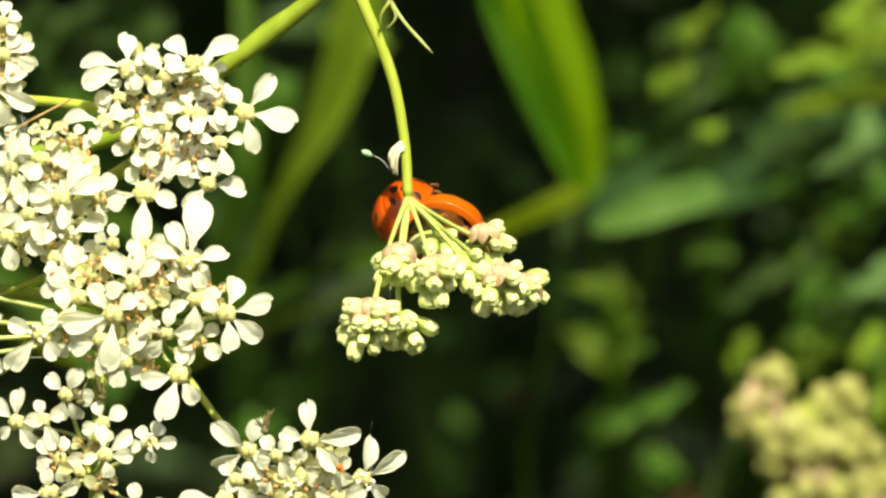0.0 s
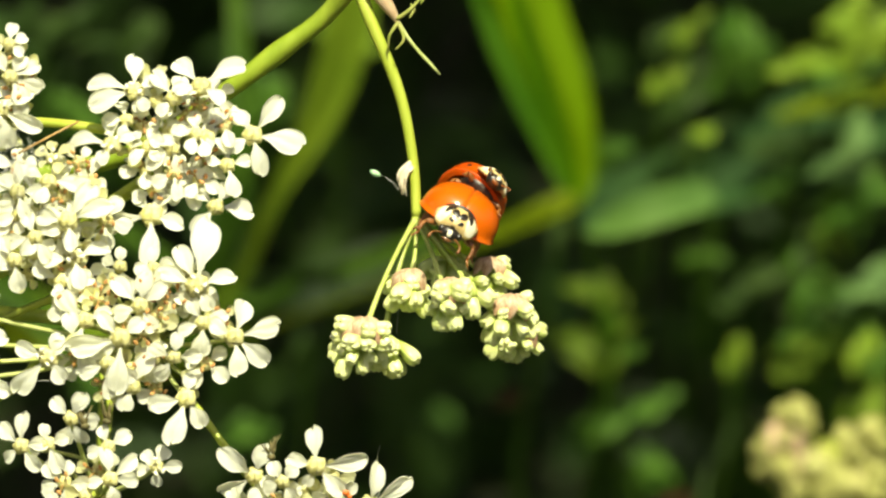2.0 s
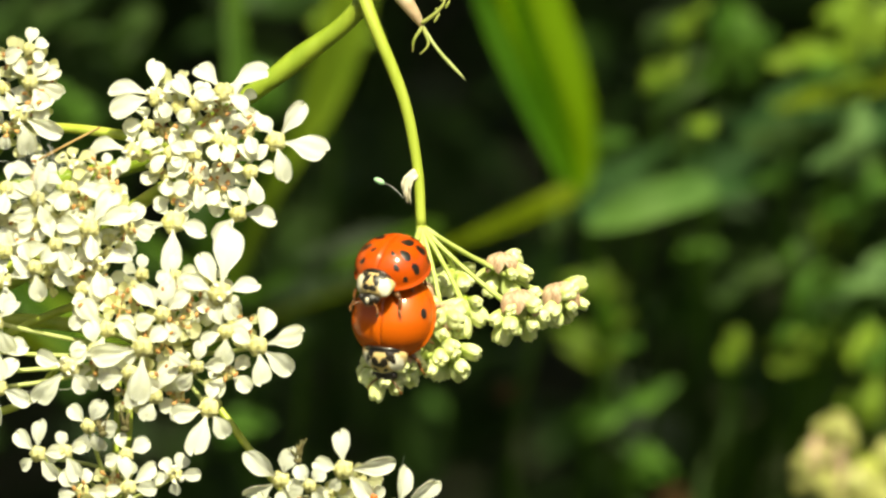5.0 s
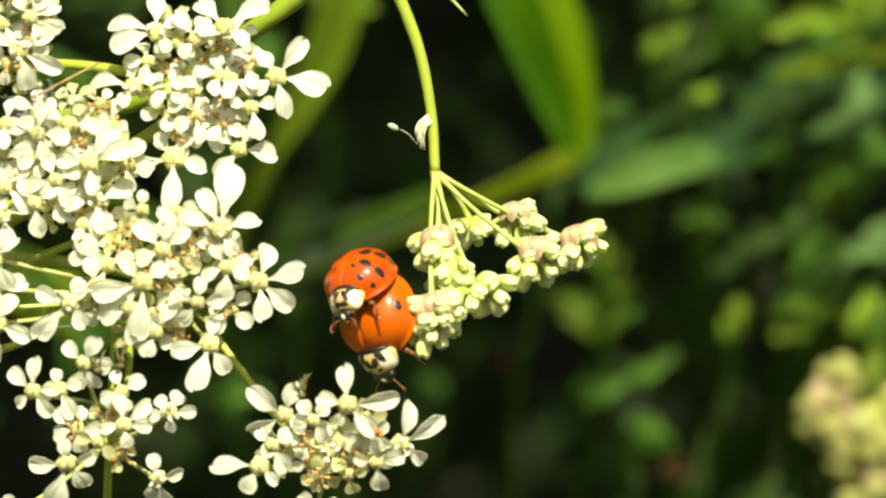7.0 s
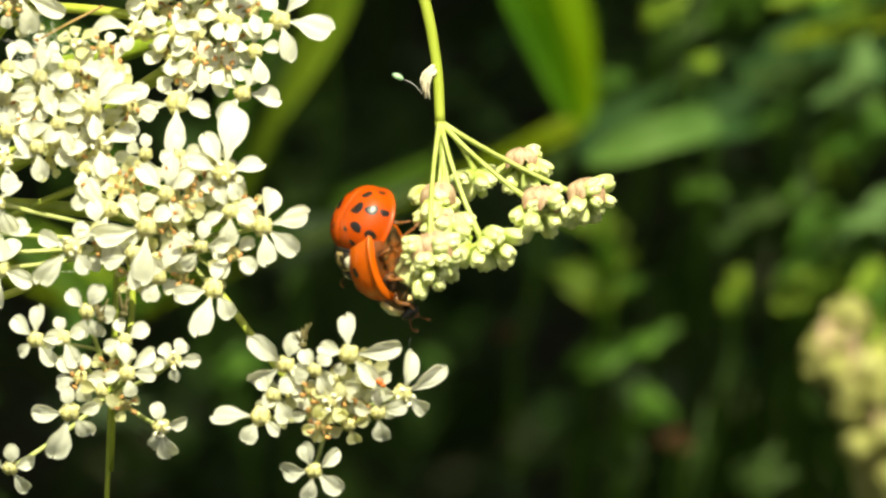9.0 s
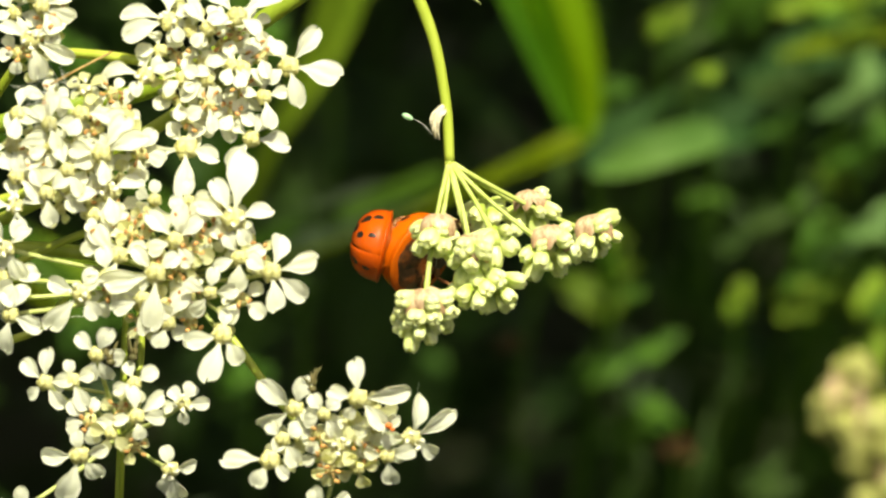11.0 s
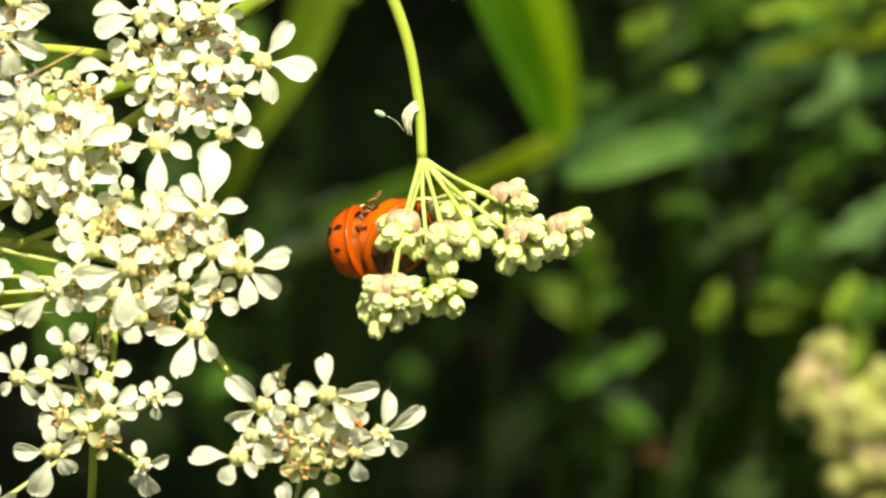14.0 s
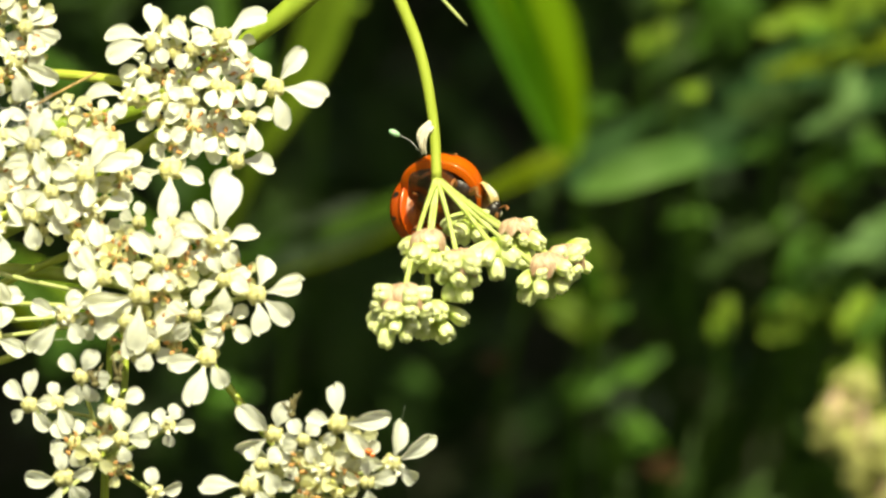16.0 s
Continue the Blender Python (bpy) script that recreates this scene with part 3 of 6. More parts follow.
def centre_mesh(seed):
    """The green-yellow middle of a floret: a smooth lobed cushion."""
    bm = bmesh.new()
    r = random.Random(seed)
    blob(bm, (0, 0, -0.00012), (0.00058, 0.00056, 0.00042), u=14, v=8, rough=0.00004)
    for s in (-1, 1):
        blob(bm, (s * 0.00020, 0, 0.00016), (0.00030, 0.00044, 0.00022), u=10, v=6, rough=0.00005)
    for k in range(5):
        a = k * 1.2566 + 0.6 + r.uniform(-0.1, 0.1)
        blob(bm, (0.00044 * math.cos(a), 0.00044 * math.sin(a), -0.00010), (0.00022, 0.00022, 0.00030), u=8, v=5)
    me = bpy.data.meshes.new("floret")
    bm.to_mesh(me)
    bm.free()
    me.materials.append(floret_yellow)
    me.polygons.foreach_set("use_smooth", [True] * len(me.polygons))
    return me


def stamens_mesh(seed, anther):
    """Thin stamens, each tipped with an anther, standing up out of a floret."""
    r = random.Random(seed)
    bm = bmesh.new()
    for k in range(4):
        a = k * 1.57 + r.uniform(-0.5, 0.5)
        ln = r.uniform(0.7, 1.3) * MM
        tip = Vector((ln * math.cos(a) * 0.8, ln * math.sin(a) * 0.8, ln * r.uniform(0.5, 1.0)))
        tube(bm, bend((0, 0, 0), tip, (0, 0, 0.0002), 3), 0.00005, 4)
        blob(bm, tip, (0.00031, 0.00019, 0.00017), Euler((0, 0, r.uniform(0, 3))).to_matrix(), 6, 5)
    me = bpy.data.meshes.new("stamen_tuft")
    bm.to_mesh(me)
    bm.free()
    me.materials.append(anther)
    return me


CENTRES = [centre_mesh(k) for k in range(3)]
STAMENS = [stamens_mesh(k, anther_brown if k < 3 else filament_white) for k in range(5)]


def floret(cluster, x, y, z, petals, lean, hub, brown=False):
    """One floret at its place in the cluster's own millimetres; petals are (direction, length)."""
    f = new("floret", CENTRES[rnd.randrange(3)])
    f.parent = cluster
    f.matrix_basis = Matrix.Translation((x * MM, y * MM, z * MM)) @ Euler((radians(90 + lean[0]), 0, radians(lean[1])), "XYZ").to_matrix().to_4x4()
    big = max(q for _, q in petals)
    k = 0.62 + 0.21 * big
    f.scale = (k, k, k)
    for ang, ln in petals:
        p = new("petal", (SMALL_PETALS if big < 1.75 else PETALS)[rnd.randrange(len(PETALS))])
        p.parent = f
        lift = rnd.uniform(-0.22, 0.12)
        p.matrix_basis = Euler((rnd.uniform(-0.25, 0.25), lift, radians(ang)), "XYZ").to_matrix().to_4x4()
        p.location = (0.00025 * math.cos(radians(ang)), 0.00025 * math.sin(radians(ang)), 0)
        wide = rnd.uniform(0.84, 1.10) * ((1.0 + 0.33 * ln) / ln if ln > 1.75 else 0.92)
        p.scale = (ln / k, ln * wide / k, ln / k)
    if brown or rnd.random() < 0.15:
        st = new("stamen_tuft", STAMENS[rnd.randrange(3) if brown else 3 + rnd.randrange(2)])
        st.parent = f
        st.rotation_euler = (0, 0, rnd.uniform(0, 6))
        st.scale = (0.95 / k, 0.95 / k, 0.95 / k)
    bm = bmesh.new()
    here = Vector((x, y, z)) * MM
    inv = f.matrix_basis.inverted()
    line = bend(here, Vector(hub) * MM, (0, 0.0012, -0.0004), 5)
    tube(bm, [inv @ q for q in line], [0.00022 / k, 0.0002 / k, 0.0002 / k, 0.00022 / k, 0.00024 / k, 0.0003 / k], 5)
    part("pedicel", bm, pedicel_green, f)
    return f


def flower_cluster(label, named, fill, middle, radius, depth, hub_back, ray_to, seed, ray_r=0.6, k=1.0, nod=0.0):
    """One small umbel: its large outer florets, the small inner ones, their stalks and the ray that carries them."""
    rnd.seed(seed)
    cx, cz = middle
    root = tagged(new("flower_cluster"), label, "flower", "white flower clusters")
    root.location = w(cx * k, depth, cz * k)
    root.scale = (k, k, k)
    hub = (0, hub_back, -1.5)
    for x, z, petals in named:
        dx, dz = x - cx, z - cz
        rr = math.hypot(dx, dz)
        floret(root, dx, 0.10 * rr * rr / max(radius) - 1.2 + rnd.uniform(-0.5, 0.5), dz, petals, (nod - rnd.uniform(0, 34) - 1.2 * dz, 1.6 * dx + rnd.uniform(-8, 8)), hub)
    taken = [(x - cx, z - cz) for x, z, _ in named]
    n = tries = 0
    while n < fill and tries < 4000:
        tries += 1
        a, q = rnd.uniform(0, 6.283), math.sqrt(rnd.random())
        x, z = radius[0] * q * math.cos(a), radius[1] * q * math.sin(a)
        if any((x - p) ** 2 + (z - o) ** 2 < 1.35 ** 2 for p, o in taken):
            continue
        taken.append((x, z))
        turn, ln = rnd.uniform(0, 72), rnd.uniform(1.25, 2.05)
        floret(root, x, 0.12 * (x * x + z * z) / max(radius) + rnd.uniform(-0.6, 0.9), z,
               [(turn + 72 * k + rnd.uniform(-12, 12), ln * rnd.uniform(0.75, 1.2)) for k in range(5 if rnd.random() < 0.7 else 4)],
               (nod + rnd.uniform(-34, 2), rnd.uniform(-22, 22)), hub, brown=rnd.random() < 0.6)
        n += 1
    bm = bmesh.new()
    blob(bm, Vector(hub) * MM, (0.0007, 0.0007, 0.0006))
    ends = [Vector(q) * MM for q in ray_to]
    line = spline([Vector(hub) * MM, *ends], 6)
    tube(bm, line, [ray_r * MM] * len(line), 8)
    part("ray", bm, stem_green, root)
    for k in range(3):
        bm = bmesh.new()
        a = rnd.uniform(0, 6.28)
        tip = Vector((2.2 * math.cos(a), hub_back + 0.8, -1.5 + 2.2 * math.sin(a))) * MM
        line = bend(Vector(hub) * MM, tip, (0, 0, 0.0002), 4)
        tube(bm, line, [0.00035, 0.0005, 0.0004, 0.0002, 0.00004], 6)
        part("bract", bm, pedicel_green, root)
    return root


top_florets = [
    (-26.6, 15.2, [(165, 3.7), (90, 3.3), (203, 3.6), (30, 1.9), (300, 1.7)]),
    (-23.3, 14.6, [(130, 2.7), (20, 1.9), (70, 1.7), (230, 1.7)]),
    (-21.0, 15.6, [(130, 3.1), (32, 4.1), (-50, 2.5), (200, 2.1)]),
    (-16.7, 11.5, [(52, 3.7), (-12, 4.0), (-78, 3.1), (125, 2.1), (215, 1.9)]),
    (-25.2, 4.8, [(195, 5.0), (-88, 4.3), (-22, 2.7), (60, 1.9), (130, 2.0)]),
    (-19.8, 5.5, [(-8, 2.9), (140, 2.1), (-130, 2.7), (60, 1.9)]),
    (-28.5, 10.7, [(172, 3.8), (100, 2.5), (20, 1.8), (250, 1.7)]),
    (-27.3, 12.8, [(110, 1.9), (30, 1.7), (190, 1.7), (260, 1.5)]),
    (-21.4, 11.6, [(100, 1.7), (30, 1.6), (170, 1.7), (250, 1.9), (-50, 1.7)]),
    (-18.8, 9.0, [(-80, 2.5), (10, 1.8), (90, 1.8), (170, 1.6)]),
    (-20.5, 11.4, [(60, 2.8), (-30, 2.1), (-100, 1.9), (150, 1.7)])]
side_florets = [
    (-39.1, 0.0, [(20, 2.4), (100, 2.3), (180, 2.4), (-80, 2.4)]),
    (-39.4, 5.0, [(10, 2.6), (90, 2.4), (190, 2.1), (-70, 2.4)]),
    (-39.0, 2.4, [(40, 2.3), (130, 2.1), (-40, 2.4)]),
    (-38.9, 7.6, [(0, 2.4), (80, 2.4), (-90, 2.3)]),
    (-32.0, 4.3, [(20, 3.7), (55, 3.4), (170, 2.4), (-80, 2.3)]),
    (-33.7, 7.6, [(62, 3.0), (-5, 2.8), (150, 2.5), (-110, 2.1)]),
    (-36.3, 6.7, [(80, 2.6), (160, 2.4), (0, 2.1), (-70, 2.1)]),
    (-34.8, 2.9, [(30, 2.1), (110, 2.1), (190, 2.4), (-60, 2.1)]),
    (-36.5, 1.0, [(40, 2.1), (120, 2.1), (-80, 2.4)]),
    (-31.5, 1.2, [(20, 2.8), (100, 2.3), (190, 2.6), (-80, 2.6)]),
    (-32.7, -0.7, [(5, 2.6), (-90, 2.4), (150, 2.4)])]
middle_florets = [
    (-39.8, -3.5, [(40, 2.4), (120, 2.3), (200, 2.4), (-60, 2.6)]),
    (-40.2, -5.9, [(10, 2.9), (90, 2.1), (-60, 2.4), (180, 2.4)]),
    (-39.5, -8.9, [(-20, 3.0), (60, 2.4), (140, 2.1), (-100, 2.9)]),
    (-41.2, -7.6, [(30, 2.4), (110, 2.4), (-50, 2.4)]),
    (-21.2, -1.1, [(80, 5.3), (116, 3.4), (15, 2.9), (160, 2.9), (-60, 1.9)]),
    (-25.9, -2.8, [(135, 3.0), (78, 2.7), (40, 2.6), (200, 2.1), (-60, 2.1)]),
    (-27.5, -5.5, [(190, 4.1), (-95, 4.2), (130, 2.5), (40, 2.1)]),
    (-30.5, -4.0, [(135, 3.0), (20, 2.1), (250, 2.4)]),
    (-22.1, -10.5, [(190, 2.9), (-112, 3.9), (-58, 2.5), (80, 1.8)]),
    (-18.1, -5.4, [(15, 3.9), (70, 3.0), (-38, 3.3), (-86, 2.9), (150, 2.1)]),
    (-33.6, -7.1, [(-135, 3.9), (-55, 2.1), (160, 2.6), (60, 1.9)]),
    (-31.4, -5.7, [(100, 2.1), (-20, 2.6), (-60, 2.9), (200, 1.9)]),
    (-23.1, -7.1, [(80, 1.9), (10, 2.1), (150, 2.1), (230, 2.1)]),
    (-28.6, -7.6, [(-85, 2.6), (200, 2.4), (-30, 2.4), (90, 1.9)]),
    (-26.6, -9.5, [(60, 2.9), (150, 2.1), (250, 1.9)]),
    (-20.7, -4.2, [(-95, 2.6), (20, 1.9), (120, 2.1), (200, 1.9)])]
low_florets = [
    (-35.7, -14.5, [(85, 2.6), (135, 2.3), (-52, 2.3), (10, 2.0), (220, 1.6)]),
    (-31.5, -12.2, [(130, 2.0), (-5, 2.1), (-65, 2.1), (-110, 2.1), (60, 2.4)]),
    (-24.4, -16.2, [(3, 1.9), (65, 1.6), (-90, 1.4), (190, 1.6), (130, 1.4)]),
    (-32.9, -20.4, [(178, 2.7), (95, 1.8), (18, 2.1), (-110, 3.8), (-50, 2.3)]),
    (-28.2, -17.2, [(40, 2.6), (100, 2.4), (0, 2.0), (190, 1.6), (-80, 1.6)]),
    (-28.4, -14.5, [(110, 1.6), (30, 2.0), (200, 1.6), (-70, 1.4)]),
    (-25.5, -21.6, [(15, 1.9), (-75, 2.7), (-110, 1.9), (100, 1.8)]),
    (-33.5, -14.3, [(20, 1.6), (200, 1.4), (-60, 2.4), (100, 1.4)]),
    (-38.0, -25.1, [(150, 1.6), (20, 1.9), (80, 2.0), (-60, 2.4)]),
    (-30.3, -18.6, [(60, 1.2), (160, 1.6), (-40, 1.4), (250, 1.2)])]
bottom_florets = [
    (-16.4, -17.0, [(135, 3.5), (72, 2.7), (205, 3.0), (-30, 1.8), (-80, 1.8)]),
    (-11.2, -16.1, [(95, 3.0), (8, 4.0), (165, 2.2), (-45, 3.0), (-120, 1.6)]),
    (-6.8, -19.4, [(80, 3.3), (38, 3.8), (-35, 2.5), (175, 2.1), (-130, 2.1)]),
    (-18.5, -21.2, [(178, 3.8), (-120, 2.2), (60, 1.9), (-40, 1.8)]),
    (-14.1, -25.7, [(105, 2.3), (35, 2.4), (182, 2.5), (-35, 2.6), (-105, 2.3)]),
    (-14.0, -17.4, [(120, 1.7), (50, 1.5), (-60, 1.9), (200, 1.6)]),
    (-9.7, -18.5, [(30, 1.8), (110, 1.6), (190, 1.6), (-70, 1.8)]),
    (-12.6, -20.0, [(60, 1.5), (140, 1.6), (220, 1.6), (-60, 1.6)]),
    (-8.8, -20.9, [(20, 2.1), (90, 1.8), (170, 1.7), (-80, 2.3)]),
    (-11.2, -21.9, [(30, 1.6), (110, 1.5), (200, 1.6), (-70, 1.6)]),
    (-17.4, -19.5, [(40, 1.7), (130, 1.6), (-60, 2.2), (220, 1.5)])]
corner_florets = [
    (-37.1, 19.1, [(80, 1.7), (20, 1.4), (-40, 1.4), (200, 1.9)]),
    (-37.0, 16.3, [(55, 1.9), (25, 2.4), (-20, 2.6), (-60, 2.3), (120, 2.1)]),
    (-37.9, 13.6, [(-25, 3.6), (-75, 3.0), (30, 2.9), (150, 2.6)])]
flower_cluster("white flower cluster with long outer petals and brown anthers", top_florets, 17, (-23.5, 11.5), (5.0, 5.0), -3, 7,
               [(-3, 10, -4), (-14, 18, -10), (-30, 24, -14)], 11, nod=-8)
flower_cluster("dense cluster of small creamy white flowers", side_florets, 20, (-33.5, 4.0), (4.6, 6.0), -5, 7,
               [(-3, 10, -3), (-10, 18, -6), (-20, 22, -7)], 12)
flower_cluster("large cluster of creamy white flowers with notched petals", middle_florets, 22, (-25.5, -4.6), (7.5, 5.4), -7, 7,
               [(-4, 12, 0), (-14, 18, 1), (-28, 22, 1.6)], 13, nod=16)
loose = flower_cluster("loose cluster of small white flowers with withered brown middles", low_florets, 3, (-29.7, -17.4), (3.0, 2.6), -7, 6,
               [(-0.2, 8, -8), (-2, 14, -40), (-24, 24, -590)], 14, 0.22, nod=33)
swinging = flower_cluster("white flower cluster with broad notched outer petals", bottom_florets, 9, (-12.8, -19.5), (5.0, 3.2), -9.5, 9,
               [(-4, 11, 1.5), (-10.0, 14, 9.2)], 15, 0.35, 0.987, 28)
flower_cluster("small white flower cluster beside a woolly web", corner_florets, 8, (-37.5, 15.5), (2.2, 4.0), -3, 6,
               [(-3, 9, -5), (-8, 14, -12), (-16, 22, -18.5)], 16, 0.4)


def withered_bract(cluster, x, y, z, seed):
    """A small dry spiky remnant on a flower cluster, in the cluster's own millimetres."""
    r = random.Random(seed)
    bm = bmesh.new()
    base = Vector((x, y, z)) * MM
    for k in range(6):
        tip = base + Vector((r.uniform(-0.9, 0.9), r.uniform(-0.5, 0.5), r.uniform(0.7, 2.0))) * MM
        tube(bm, bend(base, tip, (r.uniform(-2e-4, 2e-4), 0, 0), 3), [0.00010, 0.00017, 0.00013, 0.00003], 5)
    blob(bm, base, (0.0004, 0.0004, 0.0003), u=8, v=5)
    part("withered_bract", bm, withered_olive, cluster, "dry olive-brown spiky bract")


withered_bract(loose, 1.2, -1.0, 5.0, 3)
withered_bract(loose, -0.6, -1.0, 4.6, 4)
withered_bract(swinging, -2.2, -1.2, 4.2, 5)
grain = bmesh.new()
blob(grain, (0.0041, -0.0022, 0.0012), (0.00034, 0.0003, 0.00026), u=10, v=6)
blob(grain, (0.0044, -0.0024, 0.0009), (0.00022, 0.0002, 0.0002), u=8, v=5)
part("orange_grain", grain, rim_orange, swinging, "tiny orange grain beside a yellow floret centre")


# ---- branch with its node, leaf sheath and side rays ----
def branch():
    root = tagged(new("cow_parsley_plant"), "thick yellow-green cow parsley stem with a swollen joint", "stem")
    root.location = w(0, 0, 0)
    o = Vector((0, 0, EYE))
    bm = bmesh.new()
    line = spline([w(-60, 34, -600) - o, w(-56, 24, -60) - o, w(-53.5, 22, -3) - o, w(-44, 18, 6) - o, w(-28, 13, 10) - o, w(-19.6, 6, 15.1) - o, w(-14.5, 4, 18.8) - o, w(-10.8, 2.6, 21.6) - o, w(-8.4, 1.2, 24.6) - o, w(-5.5, 2.0, 30) - o, w(-2, 8, 52) - o], 8)
    rad = []
    for p in line:
        d = (p - (w(-8.6, 1.5, 24.4) - o)).length
        k = (p - (w(-15.0, 4, 18.4) - o)).length
        rad.append((0.78 + 0.20 * math.exp(-(d / 0.0016) ** 2) + 0.16 * math.exp(-(k / 0.0022) ** 2)) * MM)
    tube(bm, line, rad, 14)
    part("main_stem", bm, stem_olive, root)
    # pale papery sheath at the joint, its curled withered leaf and thin tip
    bm = bmesh.new()
    line = spline([w(-7.4, -0.4, 24.9) - o, w(-6.3, -0.9, 23.7) - o, w(-5.2, -1.1, 22.2) - o, w(-4.4, -1.0, 20.9) - o], 5)
    tube(bm, line, [q * MM for q in (0.60, 0.66, 0.72, 0.74, 0.73, 0.70, 0.67, 0.64, 0.60, 0.56, 0.52, 0.46, 0.40, 0.32, 0.24, 0.14)], 10)
    part("leaf_sheath", bm, sheath_pale, root, "papery pink-brown leaf sheath")
    bm = bmesh.new()
    tube(bm, spline([w(-4.5, -1.0, 21.0) - o, w(-3.1, -1.0, 19.0) - o, w(-0.9, -0.8, 16.6) - o], 5), [q * MM for q in (0.22, 0.2, 0.18, 0.16, 0.15, 0.15, 0.16, 0.16, 0.15, 0.12, 0.04)], 7)
    part("leaf_tip", bm, pedicel_green, root)
    for pts in (((-4.6, -1.2, 21.3), (-3.6, -1.4, 22.0), (-2.7, -1.2, 23.0), (-2.9, -1.0, 23.9), (-3.8, -1.0, 24.1)), ((-4.5, -1.2, 21.0), (-5.2, -1.6, 19.9), (-5.3, -1.4, 18.9)), ((-4.4, -1.1, 20.9), (-4.0, -1.5, 19.6), (-4.7, -1.6, 18.7))):
        bm = bmesh.new()
        line = spline([w(*q) - o for q in pts], 5)
        tube(bm, line, [0.00019 * (1 - 0.7 * k / len(line)) for k in range(len(line))], 6)
        if len(pts) > 4:
            for n, q in enumerate(line[5::3]):
                blob(bm, q + Vector((0.00026 * (1 - n % 2 * 2), 0, -0.00030)), (0.00013, 0.00010, 0.00042), Euler((0, 0.5 - n % 2, 0)).to_matrix(), 7, 5)
        part("withered_leaf", bm, leaflet_dry, root, "curled withered leaflet")
    return root


branch()


def side_stem(pts, r, mat, label):
    bm = bmesh.new()
    line = spline([w(*q) for q in pts], 6)
    tube(bm, line, [r * MM] * len(line), 8)
    return tagged(part("flower_ray", bm, mat), label, "stem", "rays of the flower heads")


side_stem([(-50, 8, 11.8), (-40, 2, 12.6), (-34.5, 0, 12.6), (-29.5, -2, 12.0), (-25, -2, 11.0)], 0.42, stem_green, "thin bright green flower ray running behind the petals")
side_stem([(-38, 2, 12.5), (-36, 3, 9.5), (-33.5, 3, 5.0)], 0.30, pedicel_green, "thin dull green flower ray between white flowers")
side_stem([(-36.2, -6, 9.9), (-33.8, -6, 11.2), (-31.2, -5, 12.6)], 0.10, stalk_red, "dry reddish thread-thin stalk")
side_stem([(-45, 4, -12.5), (-38, 6, -10.5), (-35.0, 6, -7.0)], 0.36, stem_green, "green flower ray under the white flowers")
side_stem([(-42, 4, -6), (-37, 3, -3.6), (-33, 2, -2.0)], 0.34, stem_green, "green flower ray entering the white flowers")
side_stem([(-29.4, 6, -7.6), (-29.2, 6, -12.0), (-29.6, 4, -16)], 0.30, stem_green, "upright green flower ray between two clusters")
side_stem([(-36.5, 0, -15.0), (-33, 1, -15.4), (-30.0, 4, -16.4)], 0.16, pedicel_green, "thread-thin green stalk in the loose cluster")


# ---- nodding cluster of green buds ----
def bud_mesh(seed):
    """A closed flower bud: five blunt petals folded over one another above a small green base."""
    r = random.Random(seed)
    bm = bmesh.new()
    bmesh.ops.create_uvsphere(bm, u_segments=25, v_segments=12, radius=1.0)
    lobes = 5 if seed % 3 else 4
    for q in bm.verts:
        a = math.atan2(q.co.y, q.co.x)
        top = (q.co.z + 1) / 2
        ridge = abs(math.cos(lobes * a / 2 + seed)) ** 0.6
        lobe = 1 + 0.27 * (ridge - 0.62) * (0.15 + top)
        q.co.x *= lobe * (0.40 + 0.72 * top ** 0.8) * (1 + 0.10 * math.sin(seed * 2.3))
        q.co.y *= lobe * (0.40 + 0.72 * top ** 0.8)
        flat = q.co.x ** 2 + q.co.y ** 2
        q.co.z = q.co.z * 1.05 - 0.30 * math.exp(-flat * 5) * (q.co.z > 0) + 0.10 * (ridge - 0.6) * top
        q.co += Vector((r.uniform(-1, 1), r.uniform(-1, 1), r.uniform(-1, 1))) * 0.018
    bmesh.ops.scale(bm, verts=bm.verts, vec=(MM * 0.78, MM * 0.76, MM * 0.90))
    me = bpy.data.meshes.new("bud")
    bm.to_mesh(me)
    bm.free()
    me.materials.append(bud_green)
    me.polygons.foreach_set("use_smooth", [True] * len(me.polygons))
    return me


def bract_mesh(seed):
    """A small pointed pinkish bract, cupped and ribbed."""
    r = random.Random(seed)
    verts, faces = [], []
    nu, nv = 7, 6
    for layer in (0, 1):
        for i in range(nu + 1):
            t = i / nu
            half = 0.70 * math.sin(math.pi * min(1, 0.16 + 0.84 * t)) ** 0.6 * (1 - 0.2 * t) if t < 1 else 0.06
            for j in range(nv + 1):
                s = j / nv * 2 - 1
                verts.append((s * half * MM, (1.9 * t) * MM, (0.20 * math.sin(t * math.pi) - 0.55 * t * t - 0.24 * s * s + 0.035 * math.cos(s * 12) - 0.05 * layer) * MM))
    row, hn = nv + 1, (nu + 1) * (nv + 1)
    for i in range(nu):
        for j in range(nv):
            a = i * row + j
            faces.append((a, a + 1, a + row + 1, a + row))
            faces.append((hn + a, hn + a + row, hn + a + row + 1, hn + a + 1))
    me = bpy.data.meshes.new("bract")
    me.from_pydata(verts, [], faces)
    me.materials.append(bract_pink)
    me.polygons.foreach_set("use_smooth", [True] * len(me.polygons))
    return me


BUDS = [bud_mesh(k) for k in range(5)]
BRACTS = [bract_mesh(k) for k in range(2)]


